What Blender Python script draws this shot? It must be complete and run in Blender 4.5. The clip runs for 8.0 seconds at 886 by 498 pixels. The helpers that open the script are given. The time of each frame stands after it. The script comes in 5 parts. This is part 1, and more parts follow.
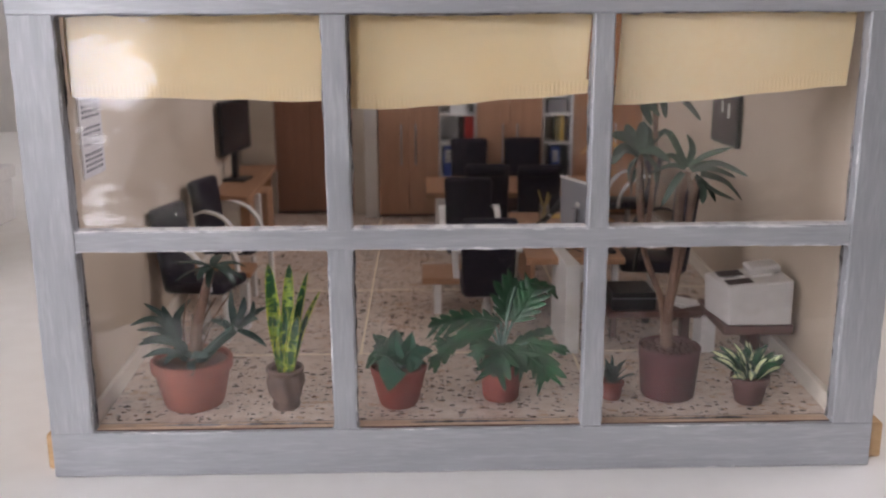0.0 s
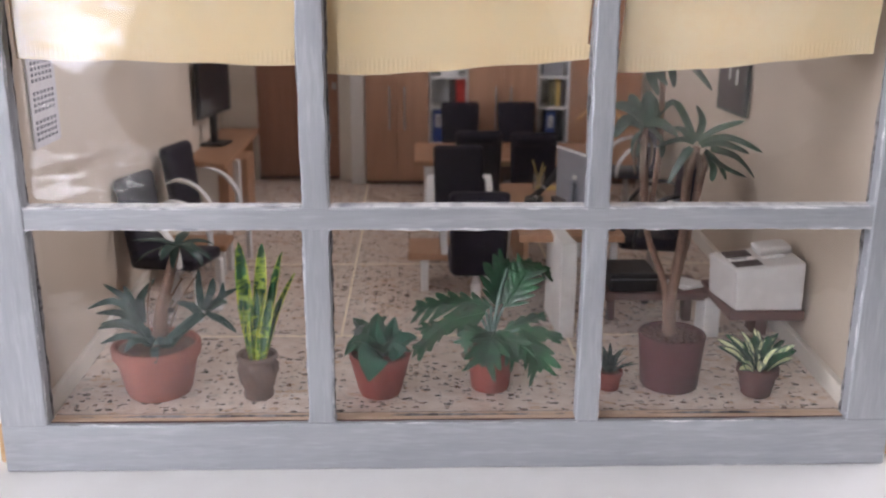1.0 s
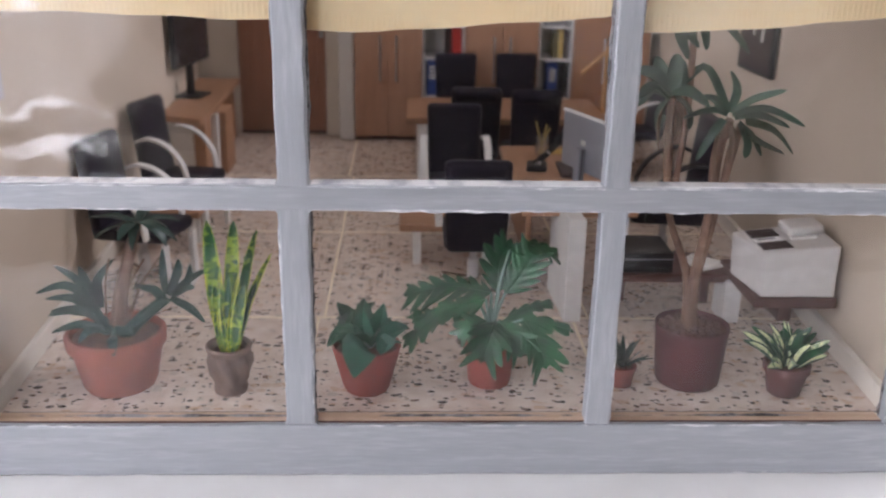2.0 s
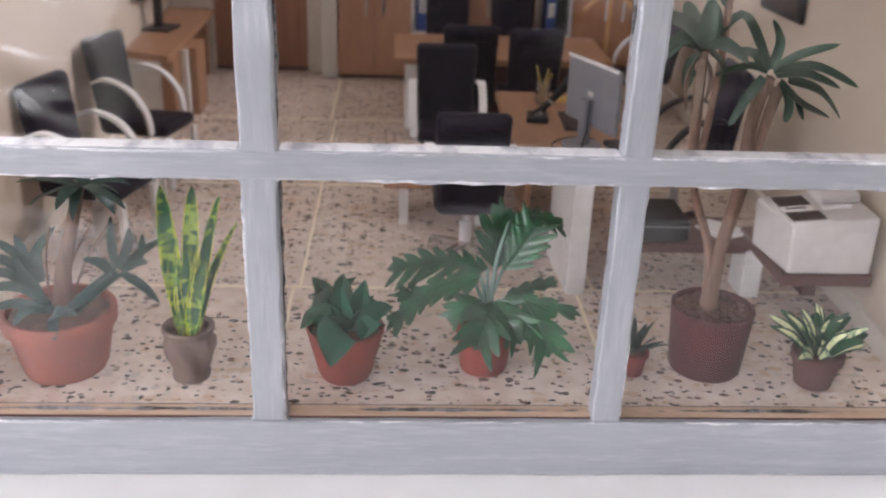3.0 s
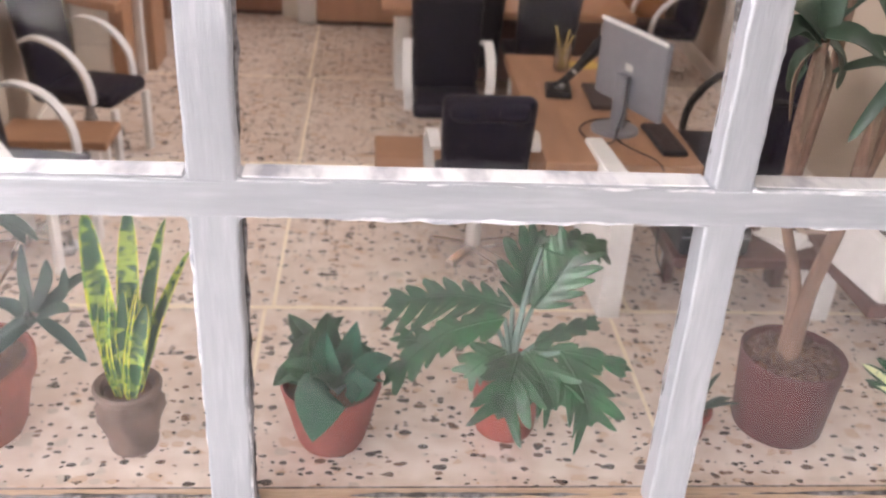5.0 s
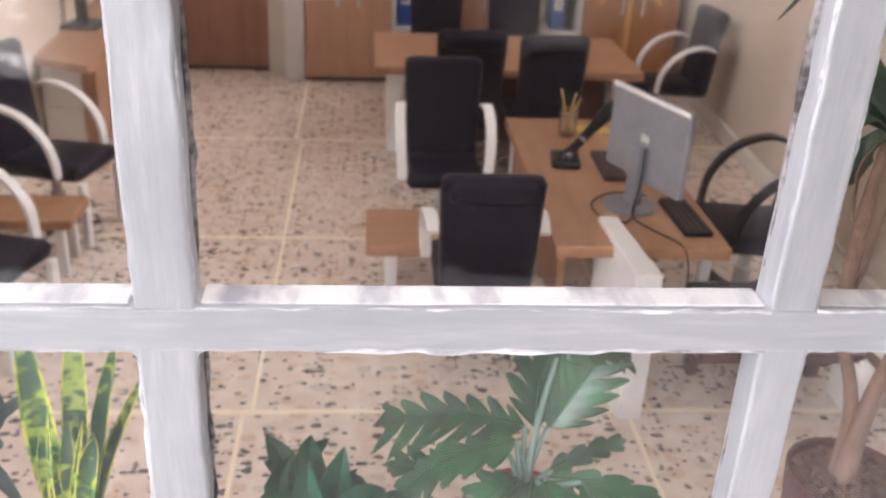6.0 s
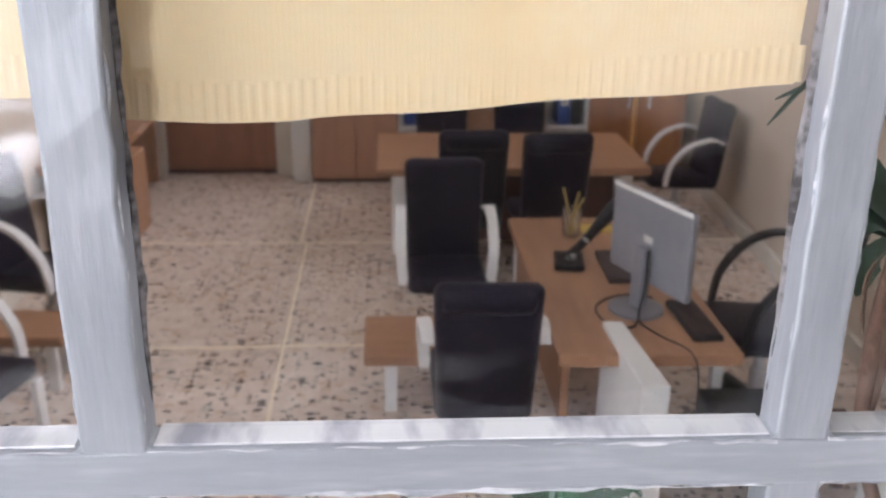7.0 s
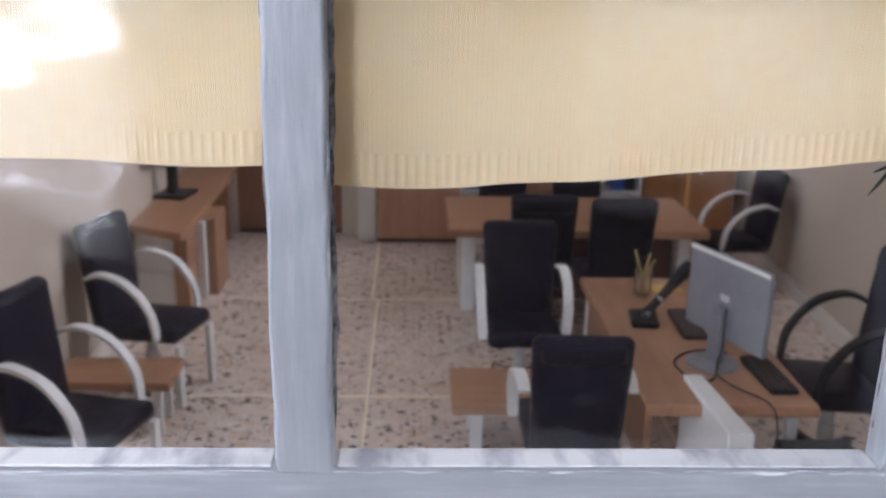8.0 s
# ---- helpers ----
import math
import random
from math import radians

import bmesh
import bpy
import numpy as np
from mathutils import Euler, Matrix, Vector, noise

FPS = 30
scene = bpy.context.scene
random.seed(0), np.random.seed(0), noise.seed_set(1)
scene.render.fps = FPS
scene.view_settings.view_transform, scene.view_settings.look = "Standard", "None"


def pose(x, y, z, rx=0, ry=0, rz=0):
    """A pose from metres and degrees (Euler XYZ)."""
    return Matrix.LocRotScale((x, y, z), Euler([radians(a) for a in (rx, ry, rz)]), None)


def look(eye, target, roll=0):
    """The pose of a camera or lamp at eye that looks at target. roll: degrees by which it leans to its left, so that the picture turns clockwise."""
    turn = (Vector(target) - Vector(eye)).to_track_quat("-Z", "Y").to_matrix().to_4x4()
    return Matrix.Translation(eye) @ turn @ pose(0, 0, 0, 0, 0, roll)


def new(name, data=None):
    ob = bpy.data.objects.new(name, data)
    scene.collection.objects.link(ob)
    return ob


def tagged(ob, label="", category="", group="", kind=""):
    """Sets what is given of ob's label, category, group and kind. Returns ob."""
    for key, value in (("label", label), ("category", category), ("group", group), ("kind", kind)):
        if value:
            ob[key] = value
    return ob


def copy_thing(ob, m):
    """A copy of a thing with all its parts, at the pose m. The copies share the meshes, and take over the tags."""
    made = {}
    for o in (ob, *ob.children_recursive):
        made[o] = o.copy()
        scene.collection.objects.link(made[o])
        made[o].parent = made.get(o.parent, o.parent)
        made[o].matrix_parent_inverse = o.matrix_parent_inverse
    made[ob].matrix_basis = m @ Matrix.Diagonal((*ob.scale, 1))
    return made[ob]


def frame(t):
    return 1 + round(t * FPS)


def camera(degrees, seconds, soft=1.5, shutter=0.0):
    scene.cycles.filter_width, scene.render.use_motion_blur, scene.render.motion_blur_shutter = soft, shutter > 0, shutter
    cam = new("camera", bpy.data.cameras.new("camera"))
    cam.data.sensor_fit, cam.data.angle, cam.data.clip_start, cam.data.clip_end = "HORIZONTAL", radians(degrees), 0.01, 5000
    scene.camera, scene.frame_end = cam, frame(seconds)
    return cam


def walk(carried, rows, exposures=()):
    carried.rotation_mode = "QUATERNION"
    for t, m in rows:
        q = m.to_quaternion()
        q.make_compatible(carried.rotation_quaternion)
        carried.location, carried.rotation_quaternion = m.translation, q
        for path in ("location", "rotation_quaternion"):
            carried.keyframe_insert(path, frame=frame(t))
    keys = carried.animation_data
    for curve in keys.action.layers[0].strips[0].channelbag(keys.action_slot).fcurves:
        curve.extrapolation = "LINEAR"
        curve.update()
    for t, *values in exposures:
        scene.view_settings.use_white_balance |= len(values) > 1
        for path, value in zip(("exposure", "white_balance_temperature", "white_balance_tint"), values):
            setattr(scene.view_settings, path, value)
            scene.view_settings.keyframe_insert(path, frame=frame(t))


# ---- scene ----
cam = camera(49.77, 8.0, soft=2.2)
PATH = [
    (0, (-0.02466, -0.44408, 0.21730), (-0.01430, 0.04142, 0.09822), -0.31),
    (0.5, (-0.02123, -0.42548, 0.21704), (-0.01029, 0.05784, 0.08943), -0.21),
    (1, (-0.02060, -0.40354, 0.21686), (-0.00642, 0.07638, 0.07731), 0.28),
    (1.5, (-0.02155, -0.37679, 0.21783), (-0.00531, 0.09913, 0.06539), 0.66),
    (3, (-0.02065, -0.29426, 0.21444), (0.00573, 0.16260, 0.01299), 2.14),
    (3.5, (-0.02309, -0.27001, 0.21331), (0.00475, 0.17888, -0.00515), 2.62),
    (4, (-0.02256, -0.25054, 0.21215), (0.00879, 0.19175, -0.01892), 2.86),
    (5.5, (-0.03022, -0.18014, 0.20856), (0.01160, 0.25950, -0.02588), 3.36),
    (6, (-0.02691, -0.16133, 0.20833), (0.01520, 0.28768, -0.00758), 2.93),
    (6.5, (-0.02222, -0.15320, 0.20909), (0.01611, 0.30646, 0.01610), 2.07),
    (7, (-0.01616, -0.14758, 0.20991), (0.01308, 0.32049, 0.03655), 0.85),
    (7.5, (-0.02048, -0.15977, 0.21328), (0.00098, 0.31470, 0.05700), 0.77),
    (8, (-0.04300, -0.17258, 0.21626), (-0.02639, 0.30631, 0.07347), 1.11),
]
walk(cam, [(t, look(eye, target, roll)) for t, eye, target, roll in PATH],
     [(0, -0.13, 6400, 19), (0.5, -0.15, 6290, 19), (1, 0.19, 6150, 18), (1.5, 0.17, 6070, 18), (3.5, 0.60, 6320, 19), (4, 0.65, 6420, 20), (5.5, 1.20, 6620, 20), (6, 1.08, 6470, 19), (6.5, 0.65, 6420, 19), (7.0, 0.62, 5990, 15), (7.5, 0.52, 5790, 16), (8, 0.36, 5620, 15)])

# ---- world and large lights ----
world = bpy.data.worlds.new("world")
scene.world = world
world.use_nodes = True
sky = world.node_tree.nodes.new("ShaderNodeTexSky")
sky.sky_type, sky.sun_disc, sky.sun_elevation, sky.sun_rotation = "NISHITA", False, radians(40), radians(200)
world.node_tree.nodes["Background"].inputs["Strength"].default_value = 0.10
world.node_tree.links.new(sky.outputs[0], world.node_tree.nodes["Background"].inputs["Color"])


def area(name, at, target, w, h, watts, colour=(1, 1, 1)):
    data = bpy.data.lights.new(name, "AREA")
    data.shape, data.size, data.size_y, data.energy, data.color = "RECTANGLE", w, h, watts, colour
    lamp = new(name, data)
    lamp.matrix_world = look(at, target)
    return lamp


area("window_daylight", (-1.60, -0.60, 0.66), (0.0, 0.1, 0.05), 1.1, 1.1, 18, (1.0, 0.985, 0.97))
# added fill lamp from the east, evens out the light inside the model
area("east_fill_daylight", (1.66, 0.50, 1.2), (-0.03, 0.38, 0.0), 0.9, 0.8, 18, (1.0, 0.97, 0.94))
area("near_window_daylight", (-0.72, -1.62, 0.58), (-0.1, 0.1, 0.1), 0.4, 0.7, 19, (0.90, 0.96, 1.0))


# ---- materials ----
def mat(name, c1, c2=None, scale=60.0, stretch=(1, 1, 1), rough=0.6, bump=0.15, metallic=0.0, contrast=0.5, fine=8.0, spec=0.5, sheen=0.0, mid=0.5):
    """Two colours mixed by coarse and fine noise, with a little relief."""
    c2 = c2 or tuple(v * 0.8 for v in c1)
    m = bpy.data.materials.new(name)
    m.use_nodes = True
    nt = m.node_tree
    b = nt.nodes["Principled BSDF"]
    tc = nt.nodes.new("ShaderNodeTexCoord")
    mp = nt.nodes.new("ShaderNodeMapping")
    mp.inputs["Scale"].default_value = stretch
    nt.links.new(tc.outputs["Object"], mp.inputs["Vector"])
    n1 = nt.nodes.new("ShaderNodeTexNoise")
    n1.inputs["Scale"].default_value, n1.inputs["Detail"].default_value = scale, 4
    n2 = nt.nodes.new("ShaderNodeTexNoise")
    n2.inputs["Scale"].default_value, n2.inputs["Detail"].default_value = scale * fine, 3
    for n in (n1, n2):
        nt.links.new(mp.outputs[0], n.inputs["Vector"])
    mix = nt.nodes.new("ShaderNodeMix")
    mix.inputs[0].default_value = 0.4
    nt.links.new(n1.outputs["Fac"], mix.inputs[2])
    nt.links.new(n2.outputs["Fac"], mix.inputs[3])
    ramp = nt.nodes.new("ShaderNodeValToRGB")
    ramp.color_ramp.elements[0].position, ramp.color_ramp.elements[1].position = mid - contrast / 4, mid + contrast / 4
    ramp.color_ramp.elements[0].color, ramp.color_ramp.elements[1].color = (*c1, 1), (*c2, 1)
    nt.links.new(mix.outputs[0], ramp.inputs[0])
    nt.links.new(ramp.outputs[0], b.inputs["Base Color"])
    b.inputs["Roughness"].default_value, b.inputs["Metallic"].default_value = rough, metallic
    b.inputs["Specular IOR Level"].default_value = spec
    if sheen:
        b.inputs["Sheen Weight"].default_value = sheen
    if bump:
        bp = nt.nodes.new("ShaderNodeBump")
        bp.inputs["Strength"].default_value, bp.inputs["Distance"].default_value = bump, 0.0006
        nt.links.new(mix.outputs[0], bp.inputs["Height"])
        nt.links.new(bp.outputs[0], b.inputs["Normal"])
    return m


def terrazzo():
    """Cream ground stone with dark, rust and grey chips of uneven size."""
    m = bpy.data.materials.new("terrazzo")
    m.use_nodes = True
    nt = m.node_tree
    b = nt.nodes["Principled BSDF"]
    geo = nt.nodes.new("ShaderNodeNewGeometry")

    def noise_tex(scale, detail=3):
        n = nt.nodes.new("ShaderNodeTexNoise")
        n.inputs["Scale"].default_value, n.inputs["Detail"].default_value = scale, detail
        nt.links.new(geo.outputs["Position"], n.inputs["Vector"])
        return n

    def math_node(op, a, c):
        n = nt.nodes.new("ShaderNodeMath")
        n.operation = op
        for k, v in enumerate((a, c)):
            if isinstance(v, (int, float)):
                n.inputs[k].default_value = v
            else:
                nt.links.new(v, n.inputs[k])
        return n.outputs[0]

    def chips(scale, size, share, stretch, shift):
        mp = nt.nodes.new("ShaderNodeMapping")
        mp.inputs["Scale"].default_value, mp.inputs["Location"].default_value = stretch, shift
        wob = nt.nodes.new("ShaderNodeVectorMath")
        wob.operation = "MULTIPLY_ADD"
        nz = noise_tex(420, 2)
        nt.links.new(nz.outputs["Color"], wob.inputs[0])
        wob.inputs[1].default_value = (0.0014, 0.0014, 0.0)
        nt.links.new(geo.outputs["Position"], wob.inputs[2])
        nt.links.new(wob.outputs[0], mp.inputs["Vector"])
        v = nt.nodes.new("ShaderNodeTexVoronoi")
        v.voronoi_dimensions = "2D"
        v.inputs["Scale"].default_value = scale
        nt.links.new(mp.outputs[0], v.inputs["Vector"])
        sep = nt.nodes.new("ShaderNodeSeparateColor")
        nt.links.new(v.outputs["Color"], sep.inputs[0])
        grow = math_node("MULTIPLY", sep.outputs[1], size)
        inside = math_node("LESS_THAN", v.outputs["Distance"], grow)
        crowd = math_node("MULTIPLY", noise_tex(38, 2).outputs["Fac"], share * 2)
        return math_node("MULTIPLY", inside, math_node("LESS_THAN", sep.outputs[0], crowd)), sep.outputs[2]

    base = nt.nodes.new("ShaderNodeValToRGB")
    e = base.color_ramp.elements
    e[0].position, e[0].color, e[1].position, e[1].color = 0.35, (0.66, 0.53, 0.445, 1), 0.68, (0.78, 0.675, 0.595, 1)
    nt.links.new(noise_tex(120, 5).outputs["Fac"], base.inputs[0])
    col = base.outputs[0]
    for (scale, size, share, stretch, shift, cols) in (
        (190, 0.70, 0.26, (1, 1.3, 1), (0.3, 0.1, 0), ((0.62, 0.45, 0.33, 1), (0.56, 0.49, 0.42, 1))),
        (240, 0.44, 0.22, (0.8, 1.25, 1), (0.7, 0.4, 0), ((0.020, 0.018, 0.018, 1), (0.10, 0.055, 0.04, 1))),
        (430, 0.50, 0.24, (0.8, 1.2, 1), (0.2, 0.9, 0), ((0.025, 0.022, 0.022, 1), (0.16, 0.085, 0.055, 1))),
    ):
        fac, rnd = chips(scale, size, share, stretch, shift)
        cr = nt.nodes.new("ShaderNodeMix")
        cr.data_type = "RGBA"
        nt.links.new(math_node("GREATER_THAN", rnd, 0.72), cr.inputs[0])
        cr.inputs[6].default_value, cr.inputs[7].default_value = cols
        mx = nt.nodes.new("ShaderNodeMix")
        mx.data_type = "RGBA"
        nt.links.new(math_node("MULTIPLY", fac, 0.88), mx.inputs[0])
        nt.links.new(col, mx.inputs[6])
        nt.links.new(cr.outputs[2], mx.inputs[7])
        col = mx.outputs[2]
    nt.links.new(col, b.inputs["Base Color"])
    b.inputs["Roughness"].default_value = 0.22
    b.inputs["Specular IOR Level"].default_value = 0.5
    return m


def glass(name, rough=0.0, tint=(1, 1, 1), ior=1.5, wavy=0.0):
    m = bpy.data.materials.new(name)
    m.use_nodes = True
    b = m.node_tree.nodes["Principled BSDF"]
    b.inputs["Transmission Weight"].default_value, b.inputs["Roughness"].default_value = 1.0, rough
    b.inputs["IOR"].default_value, b.inputs["Base Color"].default_value = ior, (*tint, 1)
    if wavy:
        nt = m.node_tree
        geo = nt.nodes.new("ShaderNodeNewGeometry")
        mp = nt.nodes.new("ShaderNodeMapping")
        mp.inputs["Scale"].default_value = (1.0, 0.0, 1.6)
        mp.inputs["Rotation"].default_value = (0, 0.5, 0)
        nt.links.new(geo.outputs["Position"], mp.inputs["Vector"])
        n = nt.nodes.new("ShaderNodeTexNoise")
        n.inputs["Scale"].default_value, n.inputs["Detail"].default_value, n.inputs["Roughness"].default_value = 26, 2, 0.35
        nt.links.new(mp.outputs[0], n.inputs["Vector"])
        bp = nt.nodes.new("ShaderNodeBump")
        bp.inputs["Strength"].default_value, bp.inputs["Distance"].default_value = 1.0, wavy
        nt.links.new(n.outputs["Fac"], bp.inputs["Height"])
        nt.links.new(bp.outputs[0], b.inputs["Normal"])
    return m


def brushed_paint(name, stretch):
    """Silvery grey-blue hand-brushed paint: soft strokes, cloudy patches, pale rubbed scuffs, uneven gloss."""
    m = mat(name, (0.31, 0.322, 0.350), (0.47, 0.484, 0.51), 40, stretch, 0.36, 0.35, 0.3, 1.2, 3)
    nt = m.node_tree
    b = nt.nodes["Principled BSDF"]
    geo = nt.nodes.new("ShaderNodeNewGeometry")
    mp = nt.nodes.new("ShaderNodeMapping")
    mp.inputs["Scale"].default_value = stretch
    nt.links.new(geo.outputs["Position"], mp.inputs["Vector"])

    def noise_tex(scale, detail, src):
        n = nt.nodes.new("ShaderNodeTexNoise")
        n.inputs["Scale"].default_value, n.inputs["Detail"].default_value = scale, detail
        nt.links.new(src, n.inputs["Vector"])
        return n.outputs["Fac"]

    def spread(src, lo, hi, a, c):
        r = nt.nodes.new("ShaderNodeMapRange")
        nt.links.new(src, r.inputs[0])
        for k, v in enumerate((lo, hi, a, c)):
            r.inputs[k + 1].default_value = v
        return r.outputs[0]

    col = b.inputs["Base Color"].links[0].from_socket
    here, along = geo.outputs["Position"], mp.outputs[0]
    for src, lo, hi, top, tone in (
        (noise_tex(26, 4, here), 0.35, 0.65, 0.55, (0.41, 0.427, 0.457, 1)),
        (noise_tex(60, 5, along), 0.52, 0.74, 0.3, (0.60, 0.615, 0.64, 1)),
    ):
        mx = nt.nodes.new("ShaderNodeMix")
        mx.data_type = "RGBA"
        nt.links.new(spread(src, lo, hi, 0.0, top), mx.inputs[0])
        nt.links.new(col, mx.inputs[6])
        mx.inputs[7].default_value = tone
        col = mx.outputs[2]
    nt.links.new(col, b.inputs["Base Color"])
    nt.links.new(spread(noise_tex(43, 3, here), 0.1, 0.9, 0.26, 0.48), b.inputs["Roughness"])
    return m


def knit():
    """Cream machine knit: fine upright ribs, broken by rows."""
    m = mat("cream_knit", (0.95, 0.77, 0.49), (0.97, 0.83, 0.57), 40, rough=0.9, bump=0.0, sheen=0.3, spec=0.1)
    nt = m.node_tree
    b = nt.nodes["Principled BSDF"]
    tc = nt.nodes.new("ShaderNodeTexCoord")
    heights = []
    for axis, scale in (("X", 330.0), ("Z", 420.0)):
        w = nt.nodes.new("ShaderNodeTexWave")
        w.bands_direction = axis
        w.inputs["Scale"].default_value, w.inputs["Distortion"].default_value, w.inputs["Detail"].default_value = scale, 1.2, 1
        nt.links.new(tc.outputs["Object"], w.inputs["Vector"])
        heights.append(w.outputs["Fac"])
    add = nt.nodes.new("ShaderNodeMath")
    add.operation = "MULTIPLY_ADD"
    nt.links.new(heights[1], add.inputs[0])
    add.inputs[1].default_value = 0.4
    nt.links.new(heights[0], add.inputs[2])
    bp = nt.nodes.new("ShaderNodeBump")
    bp.inputs["Strength"].default_value, bp.inputs["Distance"].default_value = 0.09, 0.0003
    nt.links.new(add.outputs[0], bp.inputs["Height"])
    nt.links.new(bp.outputs[0], b.inputs["Normal"])
    return m


